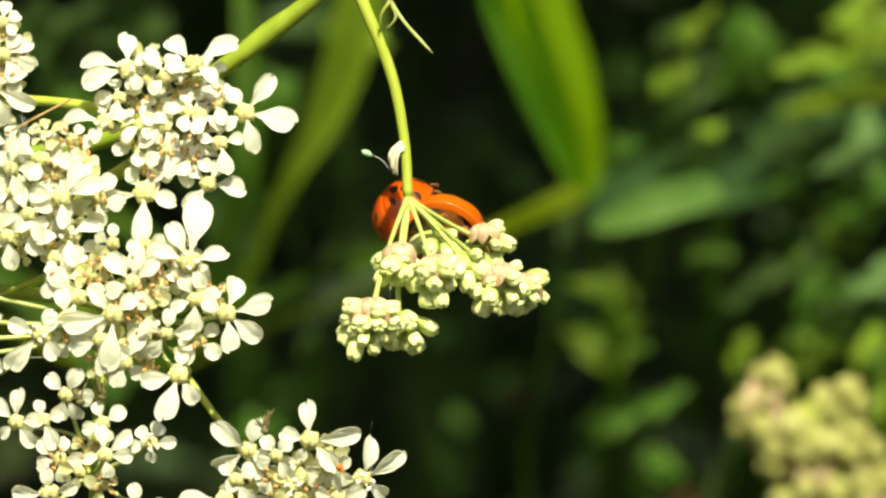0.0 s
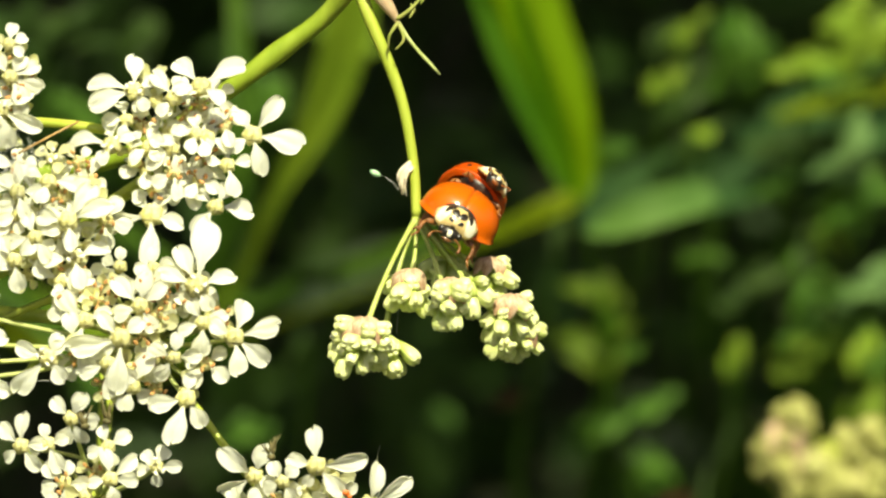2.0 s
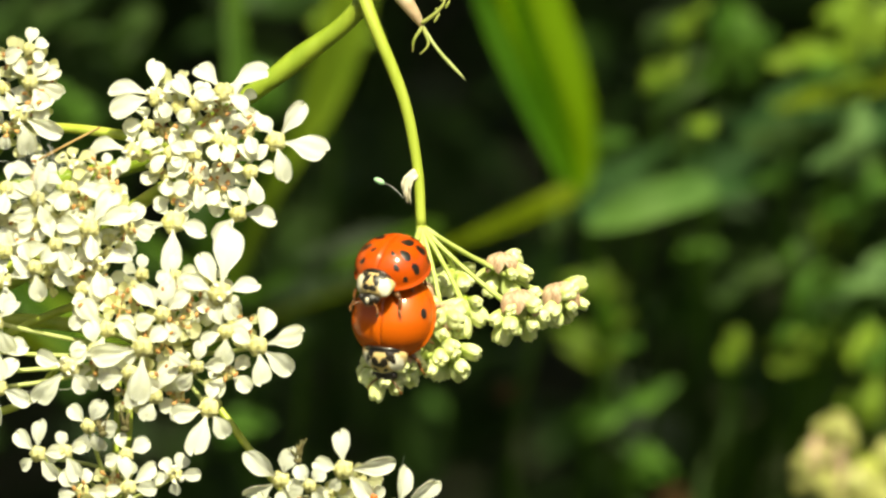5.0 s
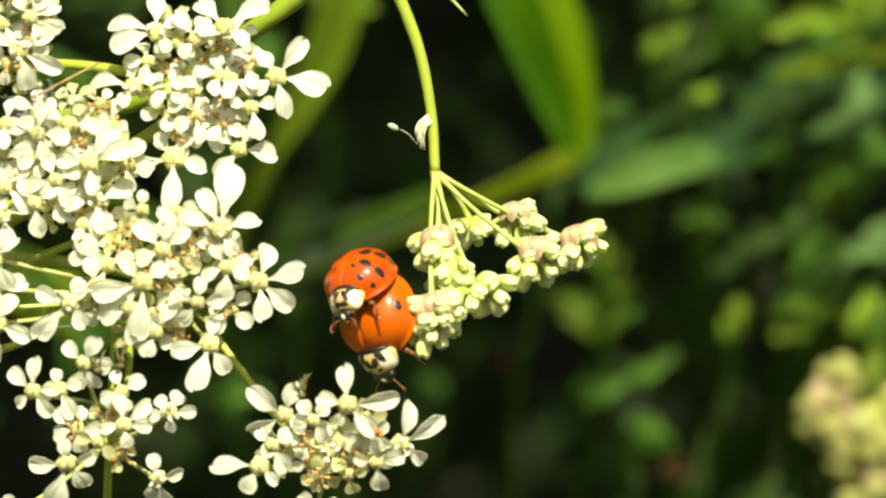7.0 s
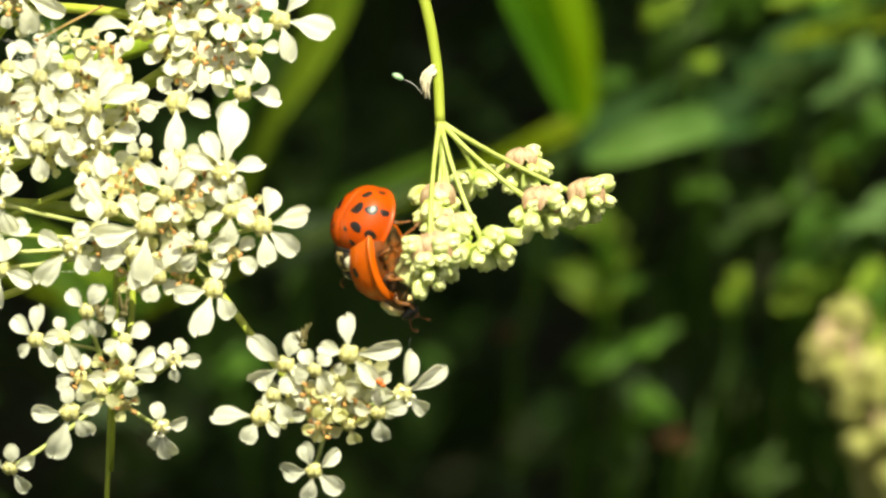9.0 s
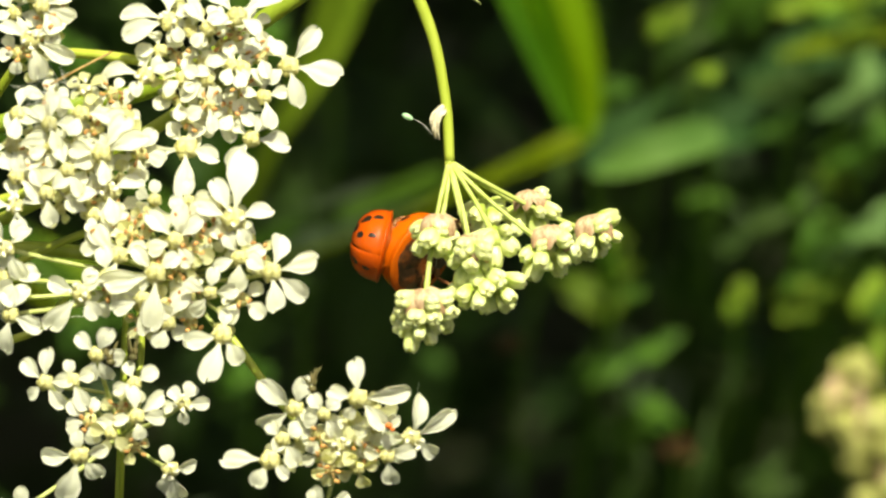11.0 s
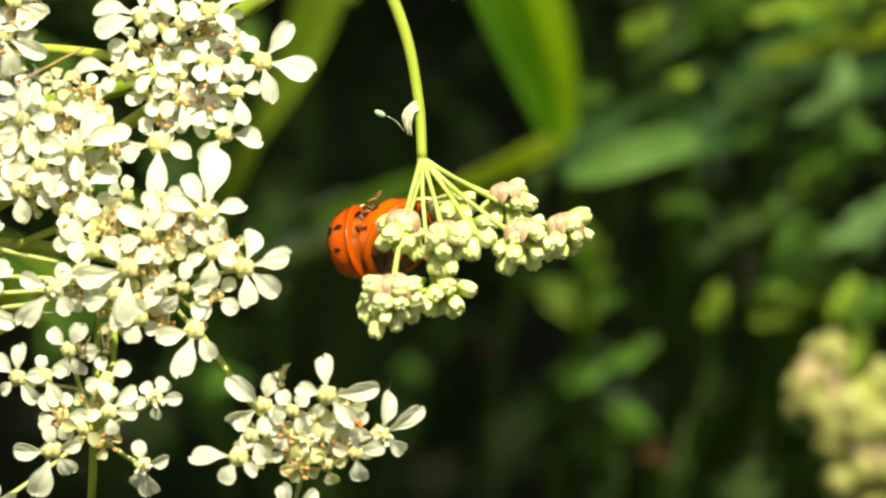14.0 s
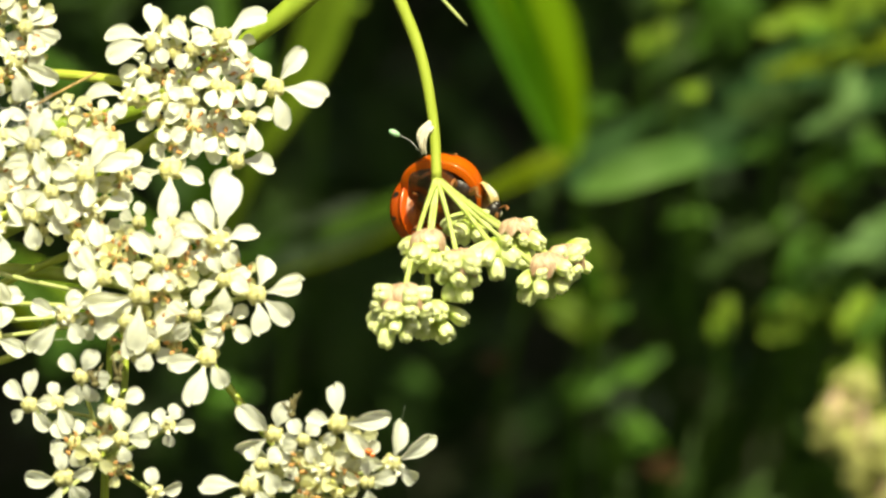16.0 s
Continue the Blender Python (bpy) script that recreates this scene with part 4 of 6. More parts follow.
def bud_head(parent, direction, length, spread, count, bracts, seed, curve=0.0):
    """A ray from the fork and the knot of buds at its end; buds hang outwards and down."""
    rnd.seed(seed)
    d = Vector(direction).normalized()
    base = d * (length - spread * 0.35) * MM
    bm = bmesh.new()
    tube(bm, bend((0, 0, 0), base, d.orthogonal().normalized() * curve * MM, 8), [q * MM for q in (0.32, 0.23, 0.20, 0.19, 0.19, 0.20, 0.22, 0.27, 0.36)], 8)
    blob(bm, base + d * 0.0004, (0.0008, 0.0008, 0.0008))
    head = part("bud_head", bm, ray_green, parent)
    axis = (d + Vector((0, 0, -0.45))).normalized()
    q = axis.to_track_quat("Z", "Y")
    golden = 2.39996
    for k in range(count):
        c = 1 - 1.28 * (k + 0.5) / count
        a = golden * k + seed
        sn = math.sqrt(max(0, 1 - c * c))
        out = q @ Vector((sn * math.cos(a), sn * math.sin(a), c))
        out = (out + Vector((rnd.uniform(-1, 1), rnd.uniform(-1, 1), rnd.uniform(-1, 1))) * 0.16).normalized()
        at = base + out * (spread * rnd.uniform(0.72, 1.32)) * MM
        bud = new("bud", BUDS[rnd.randrange(5)])
        bud.parent = head
        hang = (out + Vector((0, -0.15, -0.5))).normalized()
        s = rnd.choice((0.72, 0.88, 1.0, 1.12, 1.24)) * rnd.uniform(0.94, 1.06)
        bud.matrix_basis = Matrix.LocRotScale(at, hang.to_track_quat("Z", "Y") @ Euler((0, 0, rnd.uniform(0, 6))).to_quaternion(), (s, s * rnd.uniform(0.80, 1.0), s * rnd.uniform(1.15, 1.6)))
        if k % 2 == 0:
            sb = bmesh.new()
            tube(sb, [base, at], [0.00022, 0.00026], 5)
            part("pedicel", sb, ray_green, head)
    # bracts start at the ray's end and lie over the buds
    for k in range(bracts):
        a = (k - (bracts - 1) / 2) * 0.75 + rnd.uniform(-0.15, 0.15)
        up = Vector((0.45 * math.sin(a) + 0.25 * d.x, -0.66, 0.62)).normalized()
        side = Vector((0.9 * math.sin(a) + 0.35 * d.x, -0.30, -0.8))
        side = (side - up * side.dot(up)).normalized()
        br = new("bract", BRACTS[k % 2])
        br.parent = head
        s = (0.54 + spread * 0.33) * rnd.uniform(0.9, 1.2)
        m = Matrix((side.cross(up), side, up)).transposed()
        at = base + (up * (spread * 0.80 + 0.62 + 0.07 * k) - side * 0.45 * s) * MM
        br.matrix_basis = Matrix.LocRotScale(at, m.to_quaternion(), (s, s, s))
    return head


HEAD_REST = {'a': (14.48, (-0.275, -0.595, -0.755)), 'b': (12.18, (-0.008, -0.379, -0.925)), 'c': (7.19, (-0.107, -0.590, -0.800)), 'd': (9.83, (0.234, -0.682, -0.693)), 'e': (5.99, (0.472, 0.623, -0.624)), 'i': (9.35, (0.528, -0.596, -0.605)), 'f': (8.72, (0.775, 0.455, -0.440)), 'g': (12.08, (0.675, -0.390, -0.627)), 'h': (14.19, (0.760, 0.297, -0.578))}
HEAD_SHAPE = {"a": (2.0, 21, 3), "b": (1.75, 15, 0), "c": (1.4, 11, 3), "d": (1.5, 12, 3), "e": (1.2, 8, 0), "i": (1.05, 6, 0),
              "f": (1.35, 9, 4), "g": (1.65, 12, 4), "h": (1.5, 11, 4)}


def bud_umbel():
    root = tagged(new("bud_umbel"), "nodding cow parsley umbel of pale green buds with pinkish bracts", "flower bud")
    root.location = (-0.00297, 0.00000, 0.60436)
    bm = bmesh.new()
    line = spline([(-5.1 * MM, 0.6 * MM, 20.0 * MM), (-3.93 * MM, 0, 16.8 * MM), (-1.44 * MM, 0, 10.55 * MM), (-0.30 * MM, 0, 4.8 * MM), (0, 0, 0)], 7)
    tube(bm, line, [(0.62 - 0.18 * min(1, k / 20)) * MM for k in range(len(line))], 12)
    blob(bm, (0, 0, -0.0001), (0.00048, 0.00048, 0.0006))
    part("stem", bm, stem_green, root)
    # withered pale tuft where a leaf has dried up
    bm = bmesh.new()
    rnd.seed(31)
    for k in range(13):
        top = Vector((-0.45, -0.25, 4.4)) * MM + Vector((rnd.uniform(-0.2, 0.2), rnd.uniform(-0.3, 0.3), rnd.uniform(-0.3, 0.4))) * MM
        tip = Vector((-1.25 + rnd.uniform(-0.5, 0.4), -0.3 + rnd.uniform(-0.6, 0.5), 2.3 + rnd.uniform(-0.5, 0.9))) * MM
        tube(bm, bend(top, tip, (-0.0003, 0, 0.0002), 4), [0.00022, 0.00020, 0.00015, 0.00009, 0.00003], 5)
    part("withered_tuft", bm, tuft_cream, root, "dry cream-coloured fibrous tuft")
    heads = {}
    for k, (length, d) in HEAD_REST.items():
        spread, count, bracts = HEAD_SHAPE[k]
        heads[k] = bud_head(root, d, length, spread, count, bracts, ord(k), 0.5 if k in "ab" else -0.3)
    return root, heads


umbel, umbel_heads = bud_umbel()


def lacewing_egg():
    root = tagged(new("lacewing_egg"), "tiny pale green insect egg on a hair-thin stalk", "insect egg")
    root.location = umbel.location
    bm = bmesh.new()
    blob(bm, (-3.5 * MM, -0.2 * MM, 3.78 * MM), (0.00050, 0.00026, 0.00026), Euler((0, radians(25), 0)).to_matrix(), 12, 8)
    part("egg", bm, egg_green, root)
    bm = bmesh.new()
    tube(bm, bend((-3.1 * MM, -0.2 * MM, 3.6 * MM), (-1.5 * MM, -0.3 * MM, 2.3 * MM), (0.0001, 0, 0.0002), 6), 0.000018, 5)
    part("egg_stalk", bm, silk, root)
    return root


egg = lacewing_egg()


# ---- near, out-of-focus bud cluster ----
def near_buds():
    buds = [b.copy() for b in BUDS]
    for b in buds:
        b.materials[0] = near_bud
    root = tagged(new("near_bud_umbel"), "pale yellow-green bud cluster close to the lens", "flower bud")
    root.scale = (0.74, 0.74, 0.74)
    heads = []
    for k, (x, y, z, spread, count) in enumerate(((0.2, 0, -1.2, 1.5, 8), (-0.6, 1, -4.2, 2.0, 11), (1.7, 0, -6.6, 2.6, 14), (6.0, 1, -3.2, 1.9, 9), (5.6, 0, -6.8, 2.5, 13), (3.6, 1, -10.4, 2.8, 15), (8.2, 1, -9.2, 2.4, 12), (5.8, 2, -14.0, 2.8, 13), (9.5, 2, -13.0, 2.6, 12))):
        rnd.seed(50 + k)
        base = Vector((x, y, z)) * MM
        bm = bmesh.new()
        tube(bm, bend(Vector((3.5, 6, -24)) * MM, base, (0, 0.001, 0), 8), 0.0004, 7)
        blob(bm, base, (spread * 0.6 * MM,) * 3)
        head = part("bud_head", bm, near_bud, root)
        for n in range(count):
            c = 1 - 1.7 * (n + 0.5) / count
            a = 2.39996 * n
            sn = math.sqrt(1 - c * c)
            out = Vector((sn * math.cos(a), sn * math.sin(a), c))
            bud = new("bud", buds[rnd.randrange(5)])
            bud.parent = head
            s = rnd.uniform(1.0, 1.6) * spread / 2.2
            out = (out + Vector((rnd.gauss(0, 0.2), rnd.gauss(0, 0.2), rnd.gauss(0, 0.2)))).normalized()
            bud.matrix_basis = Matrix.LocRotScale(base + out * spread * 0.9 * MM, out.to_track_quat("Z", "Y"), (s, s, s))
        if k in (1, 2, 5, 8):
            for n in range(2):
                br = new("bract", BRACTS[n])
                br.parent = head
                br.matrix_basis = Matrix.LocRotScale(base + Vector((-0.6 + n * 1.2, -spread * 0.85, 0.3)) * MM, Euler((radians(100), 0, radians(20 - 40 * n))).to_quaternion(), (1.4, 1.4, 1.4))
        heads.append(head)
    bm = bmesh.new()
    tube(bm, spline([Vector((3.5, 6, -24)) * MM, Vector((4, 8, -80)) * MM, Vector((6, 10, -900)) * MM], 8), 0.0009, 8)
    part("stem", bm, stem_green, root)
    return root


near_umbel = near_buds()


# ---- ladybirds ----
def shell_point(side, t, a, size):
    """A place on the domed wing case. t: 0 at the top to 1 at the rim; a: 0 at the front to pi at the tail."""
    wx, ly, hz = size
    out = math.sin(t * math.pi / 2) ** 0.92
    sa, ca = abs(math.sin(a)) ** 0.9, math.copysign(abs(math.cos(a)) ** 0.9, math.cos(a))
    x = wx * out * sa * (1.0 if ca > 0 else 1 - 0.10 * ca * ca)
    y = ly * out * ca * (0.88 if ca > 0 else 1.07) - 0.25
    z = hz * math.cos(t * math.pi / 2) ** 0.78 - 0.13 * math.exp(-(x / 0.11) ** 2)
    return Vector((side * (x + 0.006), y, z)) * MM


def shell_patch(bm, side, size, t0, a0, rt, ra, lift):
    """A thin patch with an uneven outline that follows the wing case."""
    rows = []
    mid = bm.verts.new(shell_point(side, t0, a0, size) * lift)
    for ring in (0.4, 0.75, 1.0):
        row = []
        for k in range(16):
            b = k * math.pi / 8
            wob = 1 + 0.13 * math.sin(2 * b + a0 * 9) + 0.08 * math.sin(3 * b + t0 * 20)
            p = shell_point(side, min(0.99, max(0.01, t0 + rt * ring * wob * math.sin(b))), a0 + ra * ring * wob * math.cos(b), size)
            row.append(bm.verts.new(p * (lift if ring < 1 else 1 + (lift - 1) * 0.4)))
        rows.append(row)
    for k in range(16):
        bm.faces.new((mid, rows[0][k], rows[0][(k + 1) % 16]))
        for ra_, rb_ in zip(rows, rows[1:]):
            bm.faces.new((ra_[k], rb_[k], rb_[(k + 1) % 16], ra_[(k + 1) % 16]))


def ladybird(label, size, shell_mat, spots, marks, belly_mat):
    root = tagged(new("ladybird"), label, "beetle", "pair of ladybirds")
    wx, ly, hz = size
    g = wx / 3.45
    turns = [0.0, 0.02, 0.05, 0.10, 0.17] + [0.27 + (math.pi - 0.54) * j / 17 for j in range(18)] + [math.pi - q for q in (0.17, 0.10, 0.05, 0.02, 0.0)]
    for side in (-1, 1):
        bm = bmesh.new()
        nt, grid = 16, []
        for i in range(nt + 1):
            t = 0.004 + 0.996 * i / nt
            grid.append([bm.verts.new(shell_point(side, t, a, size)) for a in turns])
        # flared, turned-in rim
        for inset, drop in ((1.035, -0.04), (1.03, -0.12), (0.98, -0.24), (0.84, -0.32)):
            row = []
            for a in turns:
                p = shell_point(side, 1.0, a, size)
                row.append(bm.verts.new(Vector((p.x * inset, (p.y + 0.00025) * inset - 0.00025, drop * MM))))
            grid.append(row)
        for ra, rb in zip(grid, grid[1:]):
            for j in range(len(turns) - 1):
                bm.faces.new((ra[j], rb[j], rb[j + 1], ra[j + 1]))
        bmesh.ops.recalc_face_normals(bm, faces=bm.faces)
        case = part("wing_case", bm, shell_mat, root)
        for t0, a0, r in spots:
            sb = bmesh.new()
            shell_patch(sb, side, size, t0, a0, r, r / max(0.25, math.sin(t0 * math.pi / 2)) * 1.15, 1.006)
            bmesh.ops.recalc_face_normals(sb, faces=sb.faces)
            part("spot", sb, shell_black, case)
    # underside: dark chest and a ringed abdomen inside the wing cases
    bm = bmesh.new()
    blob(bm, (0, 0.95 * g * MM, -0.15 * MM), (wx * 0.66 * MM, ly * 0.50 * MM, 0.95 * g * MM), u=24, v=12)
    part("chest", bm, belly_brown, root, "black-brown chest")
    bm = bmesh.new()
    blob(bm, (0, -1.05 * g * MM, -0.05 * MM), (wx * 0.86 * MM, ly * 0.74 * MM, 0.85 * g * MM), u=32, v=20)
    for q in bm.verts:
        if q.co.z < 0:
            q.co.z *= 1 + 0.13 * math.sin(q.co.y / MM * 7.5)
            q.co.z += 0.00010 * math.cos(q.co.x / MM * 2.6)
    part("abdomen", bm, belly_mat, root, "ringed amber-brown abdomen")
    # neck shield: broad, domed, with forward corners that take in the head
    fy = 3.20 * g
    sx, sy, sz = 1.86 * g, 1.12 * g, 1.0 * g
    c = Vector((0, fy, 0.62 * g)) * MM
    turn = Euler((radians(-38), 0, 0)).to_matrix()

    def shield_point(u, v, lift=0.0):
        half = sx * max(0.0, 1 - (abs(v + 0.1) / 1.12) ** 4) ** 0.5 * (1 - 0.17 * v)
        y = sy * (v + (0.34 * u * u if v < 0 else 0.34 * u * u * (1 - v) + 0.16 * v * u * u))
        z = sz * (1 - abs(u) ** 2.6) * (0.55 + 0.45 * math.cos(0.9 * v * math.pi / 2)) - 0.25 * g * u * u
        return c + turn @ Vector((u * half, y, z + lift)) * MM

    bm = bmesh.new()
    nu, nv = 20, 12
    top = [[bm.verts.new(shield_point(2 * i / nu - 1, 2 * j / nv - 1)) for i in range(nu + 1)] for j in range(nv + 1)]
    low = [[bm.verts.new(c + turn @ (turn.inverted() @ (top[j][i].co - c) * 0.93 - Vector((0, 0, 0.24 * g * MM)))) for i in range(nu + 1)] for j in range(nv + 1)]
    for j in range(nv):
        for i in range(nu):
            bm.faces.new((top[j][i], top[j][i + 1], top[j + 1][i + 1], top[j + 1][i]))
            bm.faces.new((low[j][i], low[j + 1][i], low[j + 1][i + 1], low[j][i + 1]))
    edge = [(0, i) for i in range(nu + 1)] + [(j, nu) for j in range(1, nv + 1)] + [(nv, i) for i in range(nu - 1, -1, -1)] + [(j, 0) for j in range(nv - 1, 0, -1)]
    for (j, i), (k, m) in zip(edge, edge[1:] + edge[:1]):
        bm.faces.new((top[j][i], low[j][i], low[k][m], top[k][m]))
    bmesh.ops.recalc_face_normals(bm, faces=bm.faces)
    shield = part("neck_shield", bm, tan_shield, root, "cream neck shield with black marks")

    def mark(u0, v0, ru, rv, tilt=0.0, mat=shell_black, up=0.035, name="mark", label=""):
        sb = bmesh.new()
        rows = []
        for k in (0.04, 0.4, 0.75, 1.0):
            row = []
            for j in range(18):
                b = j * math.pi / 9
                wob = 1 + 0.10 * math.sin(3 * b + u0 * 7)
                du, dv = k * wob * ru * math.cos(b), k * wob * rv * math.sin(b)
                u = u0 + du * math.cos(tilt) - dv * math.sin(tilt)
                q = v0 + du * math.sin(tilt) + dv * math.cos(tilt)
                row.append(sb.verts.new(shield_point(max(-0.97, min(0.97, u)), max(-0.98, min(0.95, q)), up if k < 1 else 0.004)))
            rows.append(row)
        for ra, rb in zip(rows, rows[1:]):
            for j in range(18):
                sb.faces.new((ra[j], ra[(j + 1) % 18], rb[(j + 1) % 18], rb[j]))
        bmesh.ops.recalc_face_normals(sb, faces=sb.faces)
        part(name, sb, mat, shield, label)

    for s in (-1, 1):
        mark(s * 0.70, 0.02, 0.26, 0.72, -s * 0.10, cream, 0.022, "side_patch", "white side patch")
        for u0, v0, ru, rv, tilt in marks:
            mark(s * u0, v0, ru, rv, s * tilt)
    mark(0, -0.88, 0.80, 0.17)
    bm = bmesh.new()
    tube(bm, [shield_point(-0.96 + 1.92 * k / 18, -0.99, 0.0) for k in range(19)], [q * g * MM for q in [0.04, 0.10, 0.15] + [0.17] * 13 + [0.15, 0.10, 0.04]], 8)
    part("collar", bm, shell_black, root, "black hind edge of the neck shield")
    # head
    bm = bmesh.new()
    hc = Vector((0, fy + 1.02 * g, -0.45 * g)) * MM
    blob(bm, hc, (1.0 * g * MM, 0.66 * g * MM, 0.70 * g * MM), Euler((radians(-35), 0, 0)).to_matrix(), 20, 12)
    head = part("head", bm, shell_black, root, "black head with a pale face patch")
    bm = bmesh.new()
    blob(bm, hc + Vector((0, 0.42, 0.10)) * g * MM, (0.34 * g * MM, 0.30 * g * MM, 0.40 * g * MM), u=12, v=8)
    part("face_patch", bm, cream, head)
    bm = bmesh.new()
    blob(bm, hc + Vector((0, 0.42, -0.42)) * g * MM, (0.46 * g * MM, 0.24 * g * MM, 0.20 * g * MM), u=12, v=8)
    part("mouthparts", bm, leg_brown, head)
    for s in (-1, 1):
        bm = bmesh.new()
        blob(bm, hc + Vector((s * 0.80, 0.12, 0.16)) * g * MM, (0.32 * g * MM, 0.36 * g * MM, 0.36 * g * MM), u=12, v=8)
        part("eye", bm, shell_black, head)
        bm = bmesh.new()
        a = hc + Vector((s * 0.62, 0.46, -0.12)) * g * MM
        b = a + Vector((s * 0.75, 0.95, -0.75)) * g * MM
        tube(bm, bend(a, b, (s * 0.0003, 0.0002, 0.0002), 7), [q * g * MM for q in (0.10, 0.075, 0.07, 0.07, 0.07, 0.09, 0.15, 0.11)], 7)
        part("antenna", bm, leg_brown, head)
    # six jointed legs: stout thigh, thin shin, small clawed foot
    for s in (-1, 1):
        for y0, reach, swing in ((2.1, 1.45, 0.95), (0.6, 1.75, 0.15), (-0.9, 1.75, -0.95)):
            bm = bmesh.new()
            hip = Vector((s * wx * 0.40, y0 * g, -0.65 * g)) * MM
            knee = hip + Vector((s * reach * 0.62, swing * 0.60, -0.10)) * g * MM
            foot = hip + Vector((s * reach * 0.66, swing * 1.05, -1.15)) * g * MM
            toe = foot + Vector((s * 0.34, swing * 0.42, -0.42)) * g * MM
            tube(bm, bend(hip, knee, (0, 0, 0.0001), 4), [q * g * MM for q in (0.22, 0.30, 0.31, 0.26, 0.17)], 8)
            tube(bm, bend(knee, foot, (s * 0.00012, 0, 0), 4), [q * g * MM for q in (0.15, 0.15, 0.16, 0.15, 0.12)], 8)
            tube(bm, [foot, foot.lerp(toe, 0.4), foot.lerp(toe, 0.55), toe], [q * g * MM for q in (0.11, 0.14, 0.08, 0.10)], 7)
            tube(bm, [toe, toe + Vector((s * 0.16, 0.05, -0.14)) * g * MM], [0.00005, 0.00002], 5)
            part("leg", bm, leg_brown, root)
    return root


female = ladybird("glossy orange ladybird with few spots, carrying its mate", (3.45, 3.55, 3.1), elytron_orange,
                  [(0.70, 1.66, 0.078)], [(0.19, 0.02, 0.185, 0.42, 0.22), (0.49, -0.42, 0.17, 0.52, -0.30), (0.30, 0.66, 0.13, 0.20, 0.4)], abdomen_dark)
male = ladybird("red-orange ladybird with many black spots riding on its mate", (3.0, 3.15, 2.75), elytron_red,
                [(0.30, 0.62, 0.055), (0.62, 0.62, 0.075), (0.88, 0.85, 0.06), (0.42, 1.22, 0.125), (0.76, 1.30, 0.115), (0.30, 2.05, 0.12), (0.60, 1.95, 0.125), (0.86, 1.95, 0.085), (0.52, 2.62, 0.095), (0.82, 2.62, 0.07)],
                [(0.27, -0.10, 0.17, 0.50, -0.30), (0.42, -0.60, 0.17, 0.30, 0.2), (0.24, 0.62, 0.26, 0.24, 0.3)], abdomen_amber)


# ---- silk threads ----
def threads():
    for k, pts in enumerate((((-6.0, -1, -14.6), (-6.3, 0, -16.5), (-6.1, 0, -18.8), (-7.6, -3, -19.6)), ((-4.4, 0, -2.6), (-4.6, 0, -5.2)), ((-28.9, -6, 3.0), (-40, -4, 5.4)), ((-39.0, -3, -9.4), (-31.8, -3, -9.0)))):
        bm = bmesh.new()
        tube(bm, spline([w(*q) for q in pts], 6), 0.000018, 4)
        tagged(part("silk_thread", bm, silk), "hair-thin spider silk thread between plants", "spider silk", "silk threads")
    # small woolly web on the flower cluster
    rnd.seed(77)
    bm = bmesh.new()
    for k in range(150):
        p = w(-36.3 + rnd.gauss(0, 0.9), -7.2 + rnd.uniform(-0.4, 0.6), 8.6 + rnd.gauss(0, 0.7))
        q = p + Vector((rnd.gauss(0, 1), rnd.gauss(0, 0.4), rnd.gauss(0, 1))) * 0.0012
        tube(bm, bend(p, q, (rnd.gauss(0, 2e-4), 0, rnd.gauss(0, 2e-4)), 3), 0.000008, 3)
    tagged(part("woolly_web", bm, silk), "small tangle of white web wool on petals", "spider silk", kind="stuff")


threads()


# ---- what moves ----
def at(x, y, z, *q):
    return Matrix.LocRotScale((x, y, z), Quaternion(q), None)


